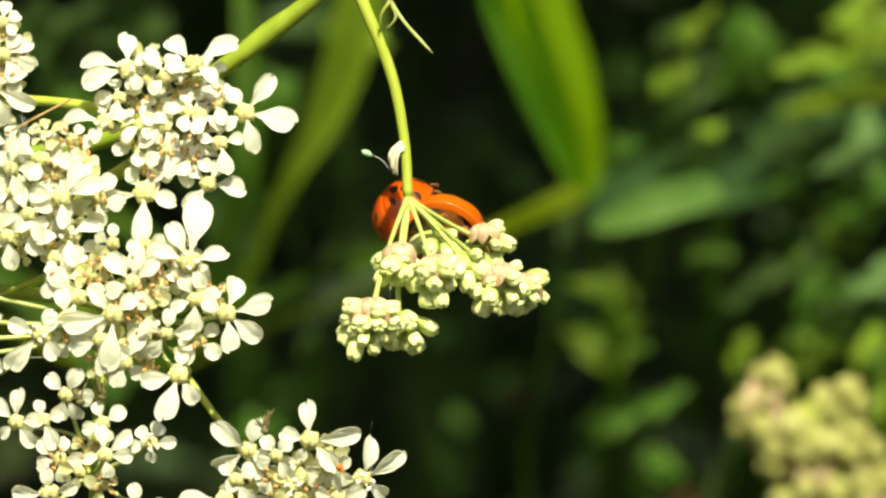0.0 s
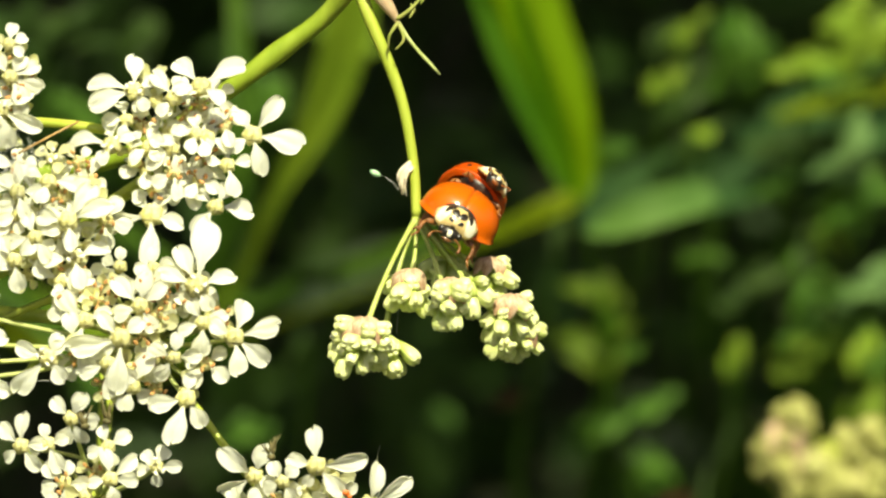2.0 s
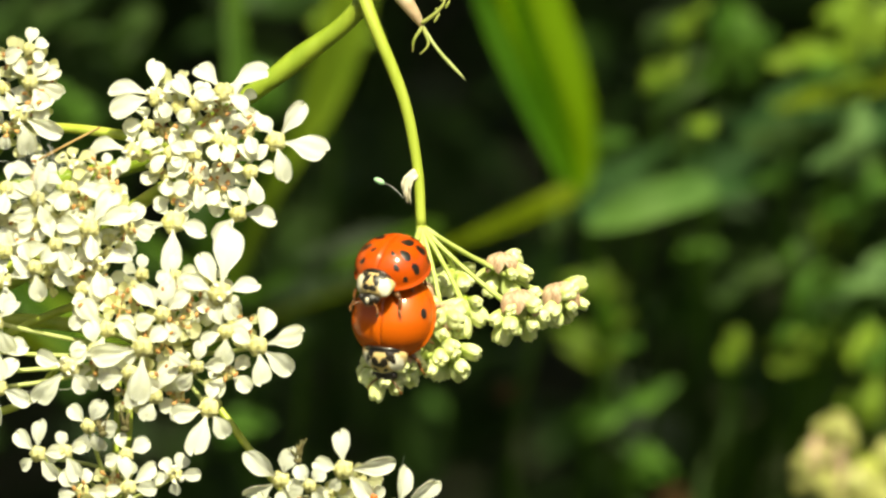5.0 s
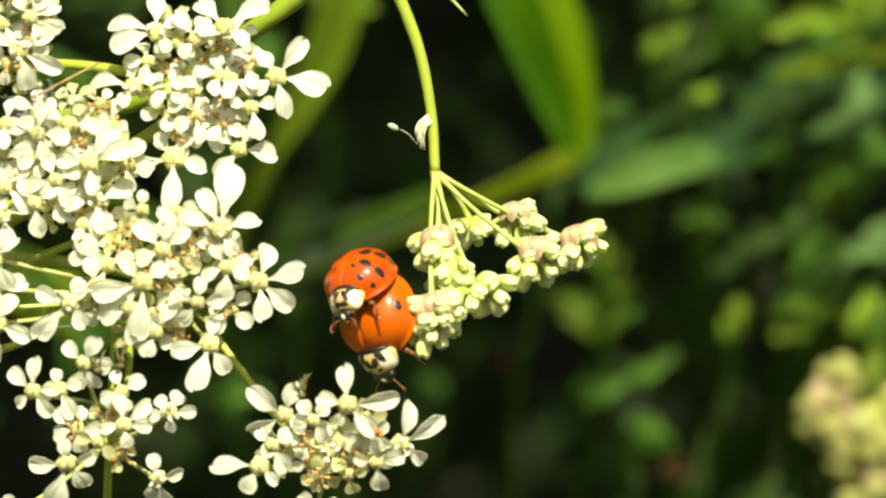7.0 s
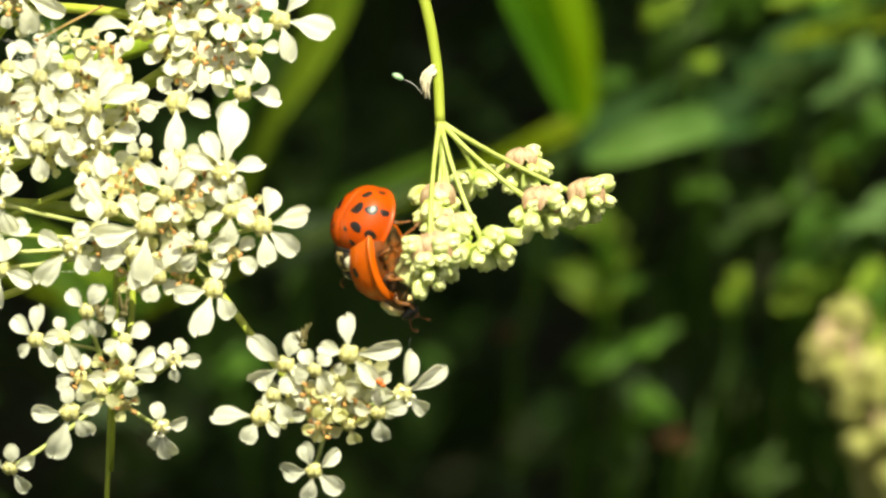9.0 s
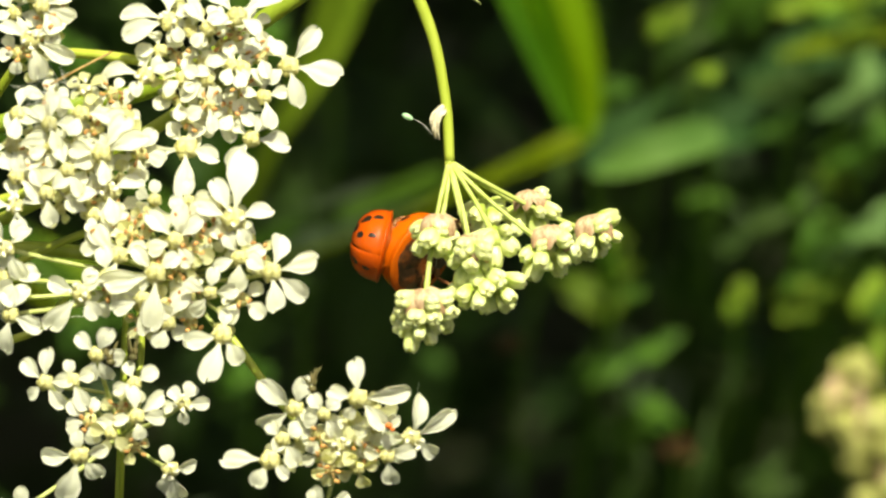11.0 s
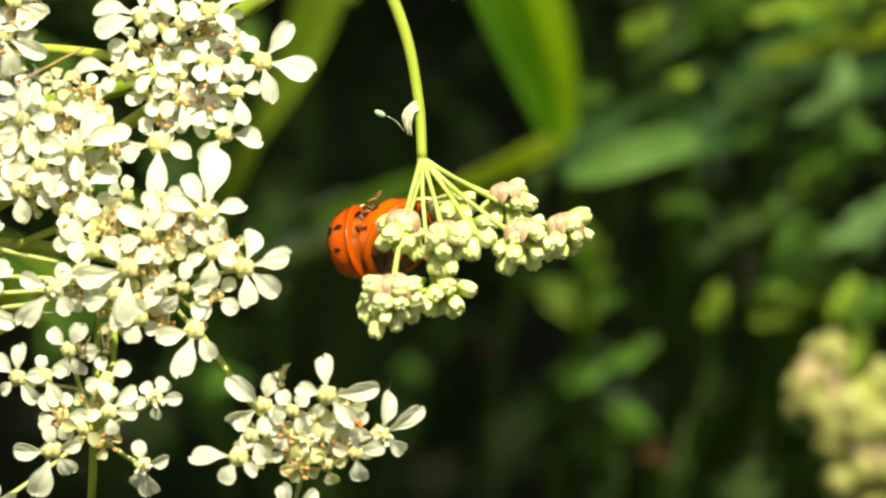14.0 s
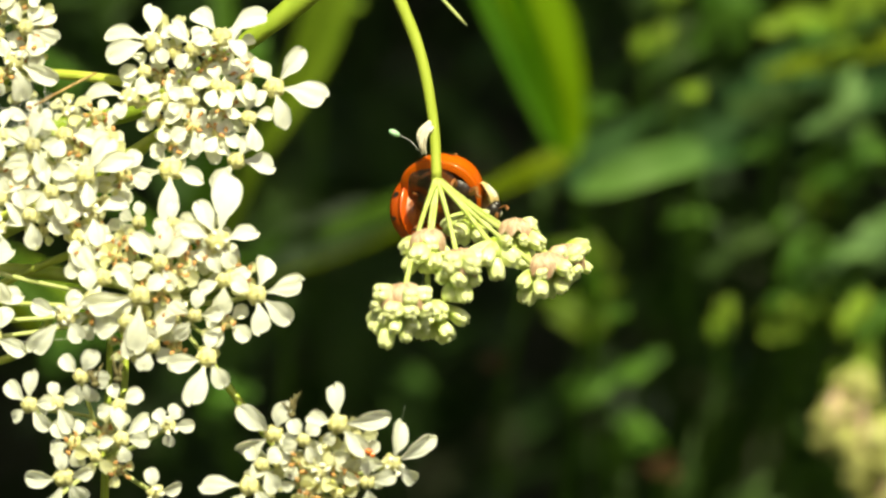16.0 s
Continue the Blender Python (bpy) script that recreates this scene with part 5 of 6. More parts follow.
def motions():
    umbel_rows = [
    (0, pose(-0.00297, 0.00000, 0.60436)),
    (0.5, pose(-0.00259, 0.00000, 0.60414)),
    (1, pose(-0.00281, 0.00000, 0.60422)),
    (1.5, pose(-0.00288, 0.00000, 0.60446)),
    (2, pose(-0.00292, 0.00000, 0.60453)),
    (2.5, pose(-0.00297, 0.00000, 0.60478)),
    (3, pose(-0.00294, 0.00000, 0.60466)),
    (3.5, pose(-0.00308, 0.00000, 0.60476)),
    (4, pose(-0.00324, 0.00000, 0.60456)),
    (4.2, pose(-0.00476, 0.00000, 0.60472)),
    (6.3, pose(-0.00384, 0.00000, 0.60371)),
    (6.5, pose(-0.00371, 0.00000, 0.60386)),
    (7, pose(-0.00356, 0.00000, 0.60362)),
    (7.5, pose(-0.00376, 0.00000, 0.60367)),
    (8, pose(-0.00364, 0.00000, 0.60389)),
    (8.5, pose(-0.00361, 0.00000, 0.60362)),
    (9, pose(-0.00355, 0.00000, 0.60315)),
    (11.5, pose(-0.00343, 0.00000, 0.60360)),
    (12, pose(-0.00340, 0.00000, 0.60359)),
    (12.5, pose(-0.00357, 0.00000, 0.60420)),
    (13, pose(-0.00340, 0.00000, 0.60388)),
    (13.5, pose(-0.00370, 0.00000, 0.60407)),
    (14, pose(-0.00348, 0.00000, 0.60349)),
    (14.5, pose(-0.00350, 0.00000, 0.60371)),
    (15, pose(-0.00362, 0.00000, 0.60331)),
    (15.5, pose(-0.00302, 0.00000, 0.60371)),
    (16, pose(-0.00336, 0.00000, 0.60399))]
    walk(umbel, umbel_rows)
    walk(egg, umbel_rows)
    heads = {}
    heads['a'] = [
        (0, (-0.220, -0.626, -0.748)), (0.5, (-0.228, -0.632, -0.741)), (1, (-0.257, -0.627, -0.735)),
        (1.5, (-0.284, -0.617, -0.734)), (2, (-0.326, -0.597, -0.733)), (2.5, (-0.333, -0.596, -0.731)),
        (3, (-0.317, -0.587, -0.745)), (3.5, (-0.269, -0.590, -0.761)), (4, (-0.238, -0.581, -0.778)),
        (6.5, (-0.073, -0.586, -0.807)), (7, (-0.020, -0.536, -0.844)), (7.5, (0.046, -0.610, -0.791)),
        (8, (0.033, -0.551, -0.834)), (8.5, (0.020, -0.590, -0.807)), (9, (-0.063, -0.605, -0.794)),
        (11.5, (-0.157, -0.460, -0.874)), (12, (-0.172, -0.494, -0.852)), (12.5, (-0.208, -0.516, -0.831)),
        (13, (-0.170, -0.504, -0.847)), (13.5, (-0.193, -0.552, -0.811)), (14, (-0.188, -0.551, -0.813)),
        (14.5, (-0.183, -0.551, -0.814)), (15, (-0.207, -0.516, -0.831)), (15.5, (-0.183, -0.574, -0.798)),
        (16, (-0.213, -0.625, -0.751))]
    heads['b'] = [
        (0, (-0.065, -0.412, -0.909)), (0.5, (-0.071, -0.406, -0.911)), (1, (-0.107, -0.394, -0.913)),
        (1.5, (-0.165, -0.363, -0.917)), (2, (-0.244, -0.304, -0.921)), (2.5, (-0.254, -0.283, -0.925)),
        (3, (-0.254, -0.269, -0.929)), (3.5, (-0.155, -0.352, -0.923)), (4, (-0.047, -0.396, -0.917)),
        (6.5, (0.282, -0.447, -0.849)), (7, (0.290, -0.475, -0.831)), (7.5, (0.298, -0.499, -0.814)),
        (8, (0.297, -0.477, -0.827)), (8.5, (0.295, -0.455, -0.840)), (9, (0.294, -0.431, -0.853)),
        (11.5, (0.219, -0.442, -0.870)), (12, (0.177, -0.418, -0.891)), (12.5, (0.106, -0.394, -0.913)),
        (13, (0.128, -0.301, -0.945)), (13.5, (0.081, -0.340, -0.937)), (14, (0.087, -0.394, -0.915)),
        (14.5, (0.093, -0.440, -0.893)), (15, (0.061, -0.412, -0.909)), (15.5, (-0.033, -0.314, -0.949)),
        (16, (-0.065, -0.354, -0.933))]
    heads['c'] = [
        (0, (-0.107, -0.590, -0.800)), (0.5, (-0.104, -0.573, -0.813)), (1, (-0.101, -0.553, -0.827)),
        (1.5, (-0.099, -0.533, -0.840)), (2, (-0.096, -0.513, -0.853)), (2.5, (-0.093, -0.490, -0.867)),
        (3, (-0.053, -0.472, -0.880)), (3.5, (-0.107, -0.463, -0.880)), (4, (-0.113, -0.471, -0.875)),
        (6.5, (0.025, -0.478, -0.878)), (7, (0.020, -0.488, -0.873)), (7.5, (0.014, -0.497, -0.868)),
        (8, (-0.002, -0.456, -0.890)), (8.5, (-0.017, -0.410, -0.912)), (9, (-0.033, -0.354, -0.935)),
        (11.5, (-0.173, -0.526, -0.833)), (12, (-0.187, -0.509, -0.840)), (12.5, (-0.200, -0.493, -0.847)),
        (13, (-0.223, -0.500, -0.837)), (13.5, (-0.247, -0.505, -0.827)), (14, (-0.237, -0.493, -0.837)),
        (14.5, (-0.227, -0.481, -0.847)), (15, (-0.247, -0.527, -0.813)), (15.5, (-0.127, -0.506, -0.853)),
        (16, (-0.120, -0.540, -0.833))]
    heads['d'] = [
        (0, (0.234, -0.682, -0.693)), (0.5, (0.243, -0.675, -0.696)), (1, (0.251, -0.668, -0.700)),
        (1.5, (0.260, -0.661, -0.704)), (2, (0.268, -0.654, -0.707)), (2.5, (0.298, -0.636, -0.712)),
        (3, (0.385, -0.569, -0.727)), (3.5, (0.376, -0.529, -0.761)), (4, (0.322, -0.576, -0.751)),
        (6.5, (0.078, -0.367, -0.927)), (7, (0.110, -0.359, -0.927)), (7.5, (0.141, -0.348, -0.927)),
        (8, (0.129, -0.353, -0.927)), (8.5, (0.117, -0.357, -0.927)), (9, (0.073, -0.368, -0.927)),
        (11.5, (0.185, -0.622, -0.761)), (12, (0.168, -0.630, -0.759)), (12.5, (0.151, -0.637, -0.756)),
        (13, (0.161, -0.668, -0.727)), (13.5, (0.171, -0.696, -0.698)), (14, (0.178, -0.674, -0.717)),
        (14.5, (0.185, -0.650, -0.737)), (15, (0.184, -0.638, -0.748)), (15.5, (0.182, -0.625, -0.759)),
        (16, (0.180, -0.611, -0.771))]
    heads['e'] = [
        (0, (0.472, 0.623, -0.624)), (0.5, (0.474, 0.602, -0.643)), (1, (0.475, 0.579, -0.662)),
        (1.5, (0.477, 0.555, -0.682)), (2, (0.478, 0.529, -0.701)), (2.5, (0.480, 0.501, -0.720)),
        (3, (0.496, 0.505, -0.707)), (3.5, (0.512, 0.507, -0.693)), (4, (0.528, 0.509, -0.680)),
        (6.5, (0.551, 0.369, -0.749)), (7, (0.555, 0.332, -0.762)), (7.5, (0.560, 0.290, -0.776)),
        (8, (0.555, 0.307, -0.773)), (8.5, (0.549, 0.323, -0.771)), (9, (0.544, 0.338, -0.768)),
        (11.5, (0.560, 0.526, -0.640)), (12, (0.552, 0.535, -0.640)), (12.5, (0.544, 0.543, -0.640)),
        (13, (0.536, 0.551, -0.640)), (13.5, (0.528, 0.558, -0.640)), (14, (0.525, 0.568, -0.634)),
        (14.5, (0.522, 0.578, -0.627)), (15, (0.518, 0.588, -0.621)), (15.5, (0.515, 0.598, -0.614)),
        (16, (0.512, 0.607, -0.608))]
    heads['i'] = [
        (0, (0.528, -0.596, -0.605)), (0.5, (0.520, -0.590, -0.617)), (1, (0.512, -0.584, -0.630)),
        (1.5, (0.504, -0.578, -0.642)), (2, (0.495, -0.571, -0.654)), (2.5, (0.487, -0.564, -0.667)),
        (3, (0.479, -0.571, -0.667)), (3.5, (0.470, -0.578, -0.667)), (4, (0.462, -0.585, -0.667)),
        (6.5, (0.205, -0.492, -0.846)), (7, (0.154, -0.497, -0.854)), (7.5, (0.103, -0.497, -0.862)),
        (8, (0.077, -0.484, -0.872)), (8.5, (0.051, -0.468, -0.882)), (9, (0.010, -0.408, -0.913)),
        (11.5, (0.431, -0.640, -0.636)), (12, (0.431, -0.640, -0.636)), (12.5, (0.431, -0.640, -0.636)),
        (13, (0.431, -0.640, -0.636)), (13.5, (0.431, -0.640, -0.636)), (14, (0.431, -0.640, -0.636)),
        (14.5, (0.431, -0.640, -0.636)), (15, (0.455, -0.625, -0.634)), (15.5, (0.479, -0.609, -0.632)),
        (16, (0.503, -0.591, -0.631))]
    heads['f'] = [
        (0, (0.775, 0.454, -0.440)), (0.5, (0.780, 0.412, -0.471)), (1, (0.786, 0.361, -0.502)),
        (1.5, (0.791, 0.300, -0.533)), (2, (0.731, 0.346, -0.588)), (2.5, (0.714, 0.301, -0.632)),
        (3, (0.752, 0.121, -0.648)), (3.5, (0.742, 0.400, -0.538)), (4, (0.797, 0.408, -0.445)),
        (6.5, (0.807, 0.357, -0.471)), (7, (0.804, 0.349, -0.482)), (7.5, (0.801, 0.340, -0.493)),
        (8, (0.803, 0.363, -0.473)), (8.5, (0.805, 0.384, -0.453)), (9, (0.807, 0.402, -0.433)),
        (11.5, (0.796, 0.387, -0.466)), (12, (0.818, 0.353, -0.455)), (12.5, (0.840, 0.313, -0.444)),
        (13, (0.834, 0.350, -0.427)), (13.5, (0.829, 0.380, -0.411)), (14, (0.837, 0.356, -0.416)),
        (14.5, (0.845, 0.329, -0.422)), (15, (0.801, 0.331, -0.499)), (15.5, (0.790, 0.285, -0.543)),
        (16, (0.779, 0.221, -0.587))]
    heads['g'] = [
        (0, (0.656, -0.420, -0.627)), (0.5, (0.661, -0.395, -0.638)), (1, (0.633, -0.424, -0.648)),
        (1.5, (0.638, -0.398, -0.659)), (2, (0.663, -0.290, -0.690)), (2.5, (0.706, -0.214, -0.675)),
        (3, (0.683, -0.298, -0.667)), (3.5, (0.698, -0.346, -0.627)), (4, (0.675, -0.436, -0.595)),
        (6.5, (0.702, -0.359, -0.615)), (7, (0.708, -0.361, -0.607)), (7.5, (0.714, -0.362, -0.599)),
        (8, (0.706, -0.373, -0.602)), (8.5, (0.698, -0.385, -0.604)), (9, (0.690, -0.394, -0.607)),
        (11.5, (0.690, -0.412, -0.595)), (12, (0.696, -0.387, -0.605)), (12.5, (0.702, -0.359, -0.615)),
        (13, (0.698, -0.398, -0.595)), (13.5, (0.694, -0.433, -0.575)), (14, (0.694, -0.433, -0.575)),
        (14.5, (0.694, -0.433, -0.575)), (15, (0.758, -0.206, -0.619)), (15.5, (0.734, -0.180, -0.655)),
        (16, (0.750, -0.118, -0.651))]
    heads['h'] = [
        (0, (0.701, 0.418, -0.578)), (0.5, (0.684, 0.400, -0.610)), (1, (0.667, 0.378, -0.642)),
        (1.5, (0.627, 0.387, -0.676)), (2, (0.615, 0.264, -0.743)), (2.5, (0.554, 0.361, -0.750)),
        (3, (0.490, 0.444, -0.750)), (3.5, (0.507, 0.465, -0.726)), (4, (0.743, 0.429, -0.514)),
        (6.5, (0.871, 0.188, -0.454)), (7, (0.871, 0.223, -0.438)), (7.5, (0.871, 0.250, -0.423)),
        (8, (0.873, 0.219, -0.436)), (8.5, (0.876, 0.179, -0.448)), (9, (0.878, 0.132, -0.460)),
        (11.5, (0.864, 0.257, -0.433)), (12, (0.856, 0.251, -0.452)), (12.5, (0.847, 0.246, -0.471)),
        (13, (0.854, 0.243, -0.460)), (13.5, (0.861, 0.237, -0.450)), (14, (0.861, 0.248, -0.444)),
        (14.5, (0.861, 0.260, -0.437)), (15, (0.845, 0.305, -0.439)), (15.5, (0.771, 0.381, -0.510)),
        (16, (0.767, 0.393, -0.507))]
    for k, rows in heads.items():
        rest = Vector(HEAD_REST[k][1])
        walk(umbel_heads[k], [(t, rest.rotation_difference(Vector(d)).to_matrix().to_4x4()) for t, d in rows])
    swing_rows = [
    (0, pose(0.00000, 0, 0.60000)),
    (0.5, pose(-0.00011, 0, 0.59976)),
    (1, pose(-0.00027, 0, 0.59972)),
    (1.5, pose(-0.00019, 0, 0.59985)),
    (2, pose(-0.00017, 0, 0.59986)),
    (2.5, pose(-0.00030, 0, 0.60000)),
    (3, pose(-0.00032, 0, 0.60016)),
    (3.5, pose(-0.00023, 0, 0.60000)),
    (4, pose(-0.00013, 0, 0.60014)),
    (6.5, pose(0.00019, 0, 0.60054)),
    (7, pose(0.00023, 0, 0.60051)),
    (7.5, pose(0.00031, 0, 0.60056)),
    (8, pose(0.00084, 0, 0.60086)),
    (8.5, pose(0.00049, 0, 0.60058)),
    (9, pose(-0.00002, 0, 0.60012)),
    (11.5, pose(0.00001, 0, 0.60035)),
    (12, pose(-0.00013, 0, 0.60039)),
    (12.5, pose(-0.00019, 0, 0.60039)),
    (13, pose(-0.00023, 0, 0.60029)),
    (13.5, pose(-0.00021, 0, 0.60039)),
    (14, pose(-0.00031, 0, 0.60018)),
    (14.5, pose(-0.00029, 0, 0.60025)),
    (15, pose(-0.00031, 0, 0.60016)),
    (15.5, pose(-0.00031, 0, 0.60018)),
    (16, pose(-0.00046, 0, 0.60011))]
    home = swinging.location.copy()
    walk(swinging, [(t, Matrix.Translation(home + m.translation - Vector((0, 0, EYE)))) for t, m in swing_rows])
    loose_rows = [
    (0, pose(0.00000, 0, 0.60000)),
    (0.5, pose(-0.00033, 0, 0.59994)),
    (1, pose(-0.00037, 0, 0.59996)),
    (1.5, pose(-0.00026, 0, 0.59993)),
    (2, pose(-0.00019, 0, 0.60000)),
    (2.5, pose(-0.00040, 0, 0.60020)),
    (3, pose(-0.00031, 0, 0.60028)),
    (6.5, pose(-0.00081, 0, 0.60012)),
    (7, pose(-0.00091, 0, 0.60012)),
    (7.5, pose(-0.00095, 0, 0.60009)),
    (8, pose(-0.00077, 0, 0.59995)),
    (8.5, pose(-0.00083, 0, 0.60009)),
    (9, pose(-0.00087, 0, 0.59984)),
    (11.5, pose(-0.00087, 0, 0.60010)),
    (12, pose(-0.00093, 0, 0.60013)),
    (12.5, pose(-0.00092, 0, 0.60024)),
    (13, pose(-0.00082, 0, 0.60010)),
    (13.5, pose(-0.00088, 0, 0.60024)),
    (14, pose(-0.00088, 0, 0.60008)),
    (14.5, pose(-0.00087, 0, 0.60003)),
    (15, pose(-0.00092, 0, 0.60000)),
    (15.5, pose(-0.00090, 0, 0.60015)),
    (16, pose(-0.00082, 0, 0.60014))]
    home_low = loose.location.copy()
    walk(loose, [(t, Matrix.Translation(home_low + m.translation - Vector((0, 0, EYE)))) for t, m in loose_rows])
    walk(near_umbel, [
    (0, pose(0.02055, -0.12800, 0.59254)),
    (0.5, pose(0.02110, -0.12800, 0.59186)),
    (1, pose(0.02105, -0.12800, 0.59201)),
    (1.5, pose(0.02075, -0.12800, 0.59240)),
    (2, pose(0.02053, -0.12800, 0.59249)),
    (2.5, pose(0.02033, -0.12800, 0.59276)),
    (3, pose(0.02047, -0.12800, 0.59268)),
    (3.5, pose(0.02067, -0.12800, 0.59276)),
    (4, pose(0.02033, -0.12800, 0.59317)),
    (6.5, pose(0.01952, -0.12800, 0.59147)),
    (7, pose(0.01963, -0.12800, 0.59094)),
    (7.5, pose(0.01944, -0.12800, 0.59101)),
    (8, pose(0.01883, -0.12800, 0.59098)),
    (8.5, pose(0.01960, -0.12800, 0.59111)),
    (9, pose(0.01934, -0.12800, 0.58993)),
    (11.5, pose(0.01910, -0.12800, 0.59119)),
    (12, pose(0.01951, -0.12800, 0.59116)),
    (12.5, pose(0.01952, -0.12800, 0.59170)),
    (13, pose(0.02050, -0.12800, 0.59100)),
    (13.5, pose(0.01880, -0.12800, 0.59136)),
    (14, pose(0.01938, -0.12800, 0.59146)),
    (14.5, pose(0.01958, -0.12800, 0.59153)),
    (15, pose(0.01923, -0.12800, 0.59103)),
    (15.5, pose(0.01942, -0.12800, 0.59155)),
    (16, pose(0.01971, -0.12800, 0.59175))])
    walk(female, [
    (0, at(0.00046, 0.00541, 0.60096, 0.7262, -0.4477, -0.1503, -0.4995)),
    (0.5, at(0.00091, 0.00542, 0.60077, 0.7072, -0.4493, -0.1578, -0.5226)),
    (1, at(0.00175, 0.00518, 0.60084, 0.6487, -0.3899, -0.0674, -0.6501)),
    (1.5, at(-0.00011, 0.00414, 0.60388, 0.5181, -0.4160, -0.0502, -0.7456)),
    (1.733, at(-0.00008, 0.00079, 0.60404, 0.3058, -0.3050, 0.0486, -0.9006)),
    (2, at(0.00045, -0.00257, 0.60419, -0.0290, -0.2590, 0.0861, -0.9616)),
    (2.5, at(0.00012, -0.00346, 0.60398, 0.1050, -0.1662, 0.1620, -0.9670)),
    (3, at(0.00015, -0.00532, 0.60316, 0.1524, -0.1321, 0.2549, -0.9457)),
    (3.5, at(-0.00116, -0.00639, 0.60184, -0.0444, -0.0231, 0.4725, -0.8799)),
    (4, at(-0.00381, -0.00632, 0.60093, -0.2052, -0.0775, 0.4971, -0.8395)),
    (4.2, at(-0.00599, -0.00573, 0.59944, -0.1433, -0.0167, 0.5739, -0.8061)),
    (4.9, at(-0.00678, -0.00913, 0.59680, -0.1743, 0.0673, 0.5908, -0.7849)),
    (5.6, at(-0.00807, -0.00954, 0.59466, -0.2041, 0.1515, 0.6025, -0.7566)),
    (6.3, at(-0.00836, -0.00754, 0.59212, -0.2077, 0.2777, 0.5617, -0.7511)),
    (6.5, at(-0.00846, -0.00694, 0.59195, -0.2077, 0.2777, 0.5617, -0.7511)),
    (7, at(-0.00799, -0.00694, 0.59122, -0.2077, 0.2777, 0.5617, -0.7511)),
    (7.5, at(-0.00734, -0.00697, 0.59068, -0.2077, 0.2777, 0.5617, -0.7511)),
    (8, at(-0.00686, -0.00705, 0.59036, -0.2077, 0.2777, 0.5617, -0.7511)),
    (8.5, at(-0.00709, -0.00657, 0.59138, -0.3749, 0.4488, 0.6401, -0.4983)),
    (9, at(-0.00772, -0.00577, 0.59149, -0.5923, 0.5851, 0.4994, -0.2395)),
    (9.6, at(-0.00704, 0.00181, 0.59382, -0.4503, 0.4957, 0.7421, 0.0275)),
    (10, at(-0.00661, 0.00285, 0.59427, -0.5741, 0.4005, 0.6767, 0.2281)),
    (10.4, at(-0.00619, 0.00388, 0.59471, -0.6583, 0.2777, 0.5647, 0.4131)),
    (11.5, at(-0.00496, 0.00470, 0.59675, -0.6971, -0.0203, 0.5326, 0.4796)),
    (12, at(-0.00485, 0.00514, 0.59704, -0.6981, 0.0259, 0.5005, 0.5114)),
    (12.5, at(-0.00497, 0.00558, 0.59778, -0.6882, 0.0788, 0.4801, 0.5382)),
    (13, at(-0.00494, 0.00557, 0.59733, -0.7160, 0.1124, 0.4360, 0.5334)),
    (13.5, at(-0.00583, 0.00562, 0.59770, -0.7012, 0.0910, 0.4315, 0.5602)),
    (14, at(-0.00501, 0.00555, 0.59694, -0.5970, 0.0364, 0.5410, 0.5913)),
    (14.5, at(-0.00478, 0.00556, 0.59833, -0.5223, -0.0283, 0.5943, 0.6109)),
    (15, at(-0.00416, 0.00551, 0.60003, -0.4962, 0.0017, 0.5523, 0.6699)),
    (15.3, at(-0.00384, 0.00550, 0.60160, -0.5480, 0.1074, 0.4469, 0.6989)),
    (15.5, at(-0.00326, 0.00558, 0.60206, -0.5267, 0.0675, 0.3993, 0.7474)),
    (15.73, at(-0.00270, 0.00551, 0.60230, -0.5668, 0.2584, 0.3004, 0.7223)),
    (16, at(-0.00234, 0.00543, 0.60254, -0.5795, 0.4367, 0.1869, 0.6622))])
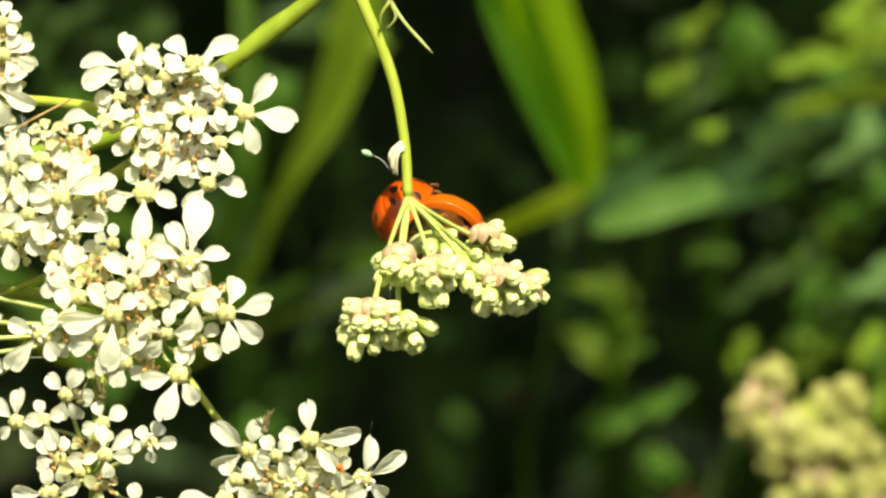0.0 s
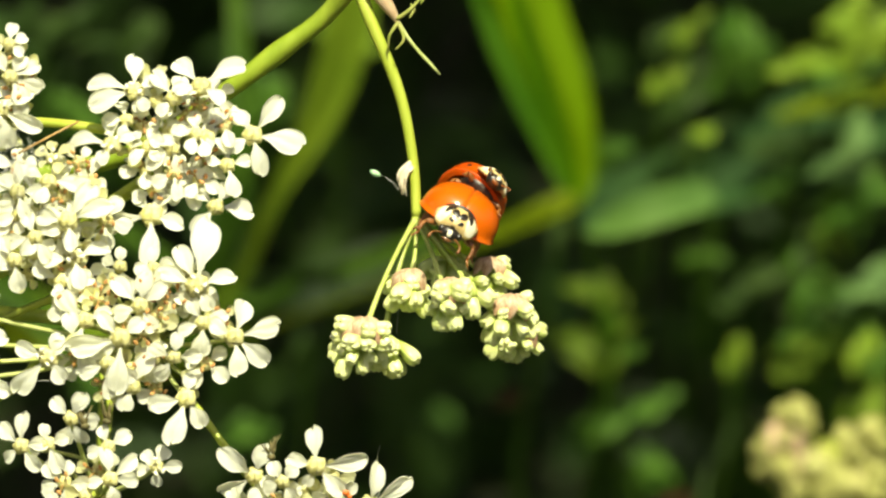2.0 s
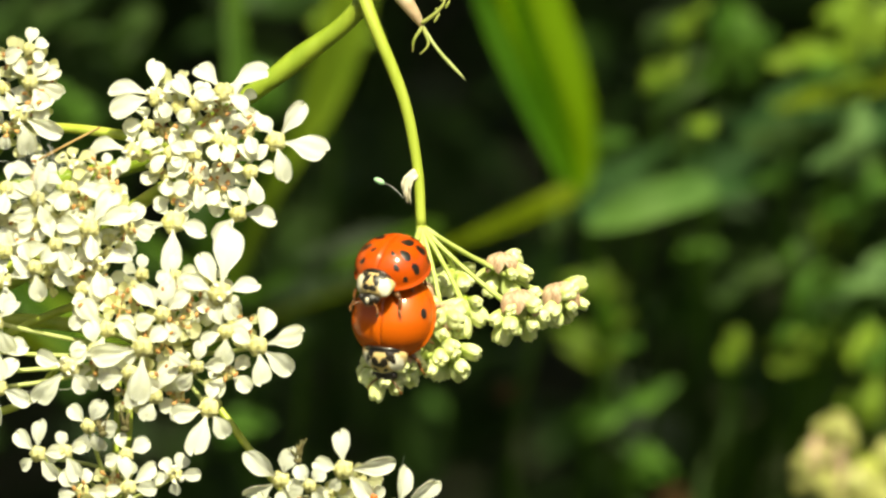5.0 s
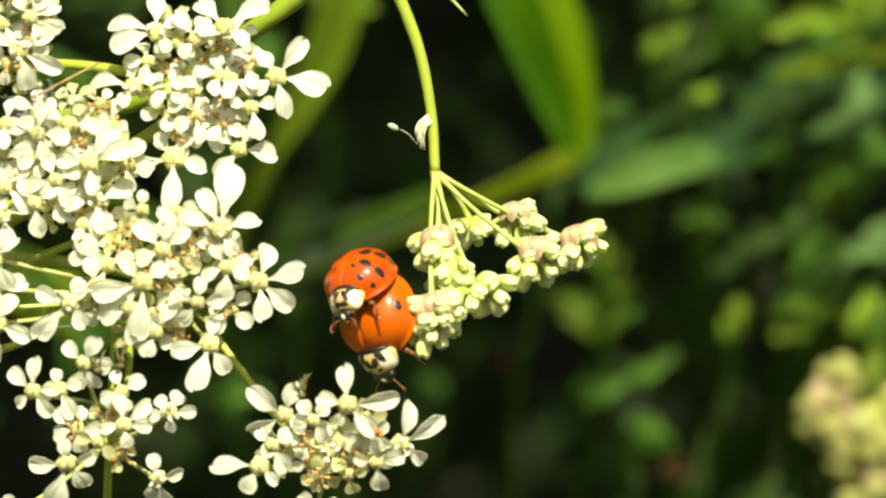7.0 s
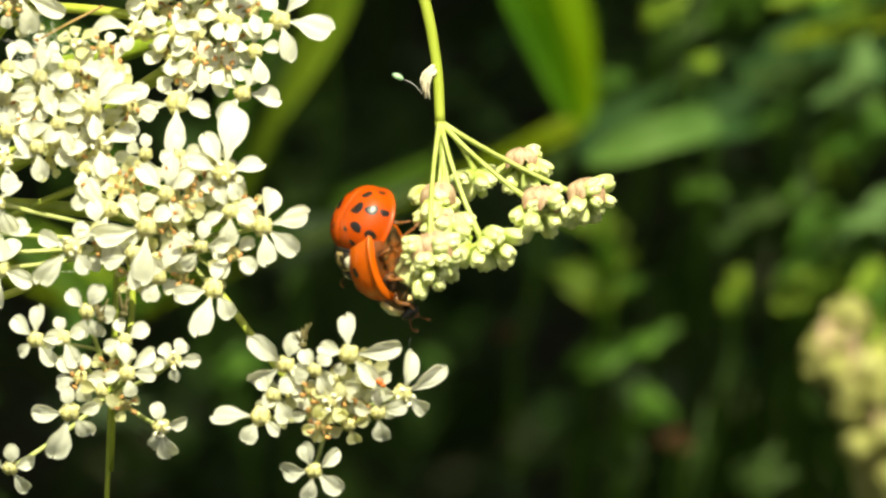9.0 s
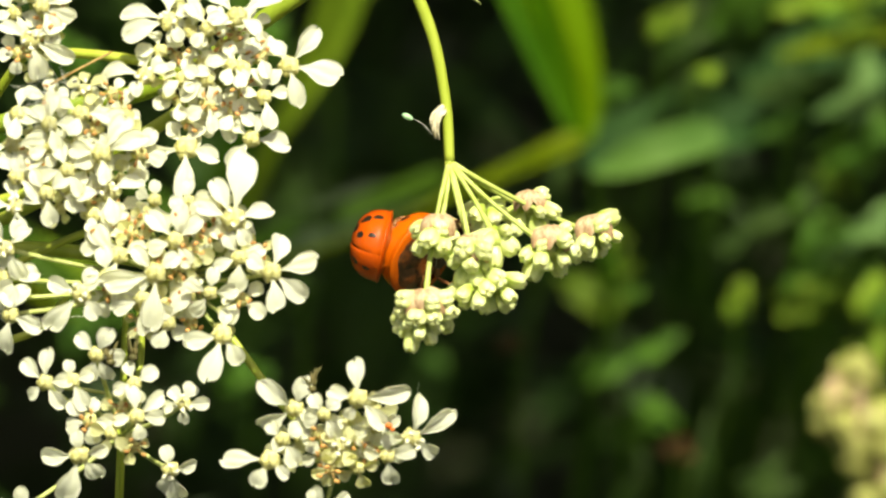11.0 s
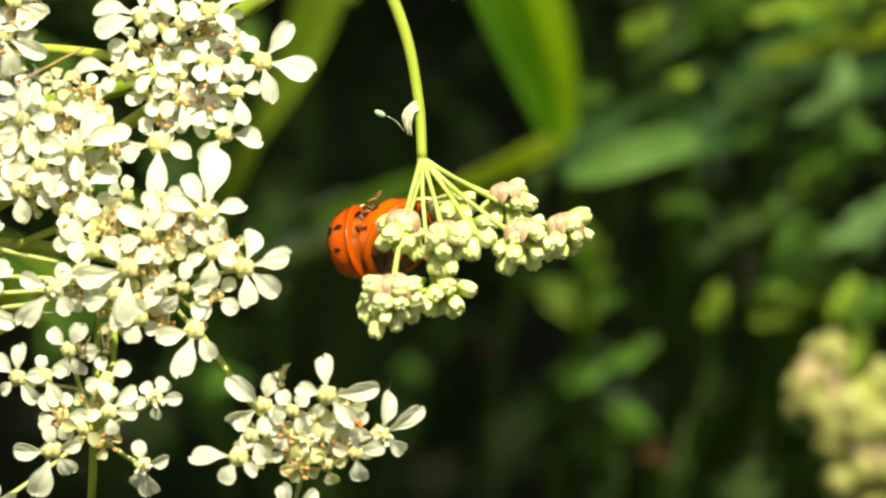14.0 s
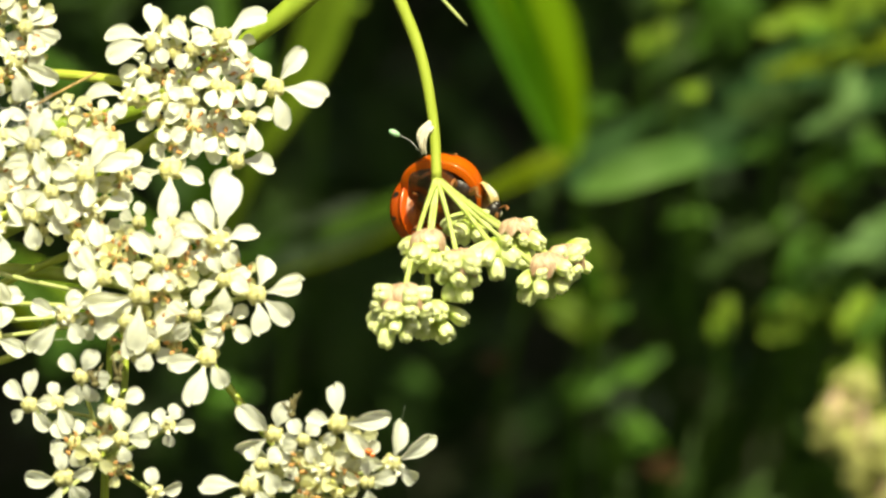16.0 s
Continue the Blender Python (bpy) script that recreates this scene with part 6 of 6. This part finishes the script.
    walk(male, [
    (0, at(-0.00305, 0.00789, 0.60321, 0.8926, 0.1790, -0.3686, -0.1880)),
    (0.5, at(-0.00262, 0.00806, 0.60346, 0.8926, 0.1790, -0.3686, -0.1880)),
    (1, at(-0.00210, 0.00775, 0.60371, 0.9184, 0.1185, -0.2976, -0.2321)),
    (1.5, at(-0.00200, 0.00764, 0.60379, 0.8713, 0.0654, -0.2722, -0.4030)),
    (1.733, at(-0.00010, 0.00491, 0.60503, 0.7190, -0.1454, -0.1831, -0.6545)),
    (2, at(0.00180, 0.00219, 0.60627, 0.1934, -0.3623, -0.3225, -0.8528)),
    (2.5, at(0.00065, -0.00064, 0.60608, 0.3555, -0.2640, -0.1643, -0.8814)),
    (3, at(0.00083, -0.00261, 0.60603, 0.4286, -0.0980, 0.0655, -0.8958)),
    (3.267, at(0.00052, -0.00462, 0.60573, 0.2361, -0.0606, 0.1568, -0.9571)),
    (3.5, at(0.00021, -0.00663, 0.60523, 0.0386, -0.1072, 0.1222, -0.9859)),
    (4, at(-0.00206, -0.00679, 0.60498, -0.2038, -0.1676, 0.2264, -0.9376)),
    (4.2, at(-0.00553, -0.00686, 0.60358, -0.2315, -0.1437, 0.2847, -0.9191)),
    (4.9, at(-0.00699, -0.01033, 0.60096, -0.2405, -0.0399, 0.2735, -0.9305)),
    (5.6, at(-0.00896, -0.01080, 0.59834, -0.2499, 0.0718, 0.2548, -0.9314)),
    (6.3, at(-0.00992, -0.00888, 0.59572, -0.2403, 0.1673, 0.2449, -0.9243)),
    (6.5, at(-0.01011, -0.00828, 0.59545, -0.2403, 0.1673, 0.2449, -0.9243)),
    (7, at(-0.00973, -0.00820, 0.59418, -0.2403, 0.1673, 0.2449, -0.9243)),
    (7.5, at(-0.00961, -0.00809, 0.59363, -0.2403, 0.1673, 0.2449, -0.9243)),
    (8, at(-0.00894, -0.00816, 0.59325, -0.2403, 0.1673, 0.2449, -0.9243)),
    (8.5, at(-0.00921, -0.00702, 0.59431, -0.3402, 0.1187, 0.4938, -0.7914)),
    (9, at(-0.00969, -0.00544, 0.59431, -0.4309, 0.2049, 0.5137, -0.7131)),
    (9.6, at(-0.00940, 0.00221, 0.59575, -0.4273, 0.2747, 0.7741, -0.3778)),
    (10, at(-0.00913, 0.00353, 0.59596, -0.5792, 0.1975, 0.7615, -0.2134)),
    (10.4, at(-0.00885, 0.00484, 0.59618, -0.6986, 0.1092, 0.7061, -0.0371)),
    (10.93, at(-0.00890, 0.00486, 0.59656, -0.7746, -0.0428, 0.6265, 0.0756)),
    (11.5, at(-0.00895, 0.00488, 0.59695, -0.6963, -0.1109, 0.6451, 0.2946)),
    (12, at(-0.00876, 0.00570, 0.59711, -0.6963, -0.1109, 0.6451, 0.2946)),
    (12.5, at(-0.00888, 0.00619, 0.59759, -0.6963, -0.1109, 0.6451, 0.2946)),
    (13, at(-0.00855, 0.00662, 0.59747, -0.6963, -0.1109, 0.6451, 0.2946)),
    (13.5, at(-0.00927, 0.00665, 0.59818, -0.6963, -0.1109, 0.6451, 0.2946)),
    (14, at(-0.00838, 0.00654, 0.59675, -0.5502, -0.0832, 0.7671, 0.3192)),
    (14.5, at(-0.00829, 0.00657, 0.59722, -0.4606, -0.0410, 0.8271, 0.3194)),
    (15, at(-0.00678, 0.00707, 0.59825, -0.4277, -0.0364, 0.8101, 0.3994)),
    (15.3, at(-0.00537, 0.00729, 0.59929, -0.4199, -0.0419, 0.7782, 0.4651)),
    (15.5, at(-0.00468, 0.00755, 0.59983, -0.4575, -0.0022, 0.7753, 0.4354)),
    (16, at(-0.00389, 0.00826, 0.60183, -0.4733, 0.0314, 0.7564, 0.4504))])


motions()
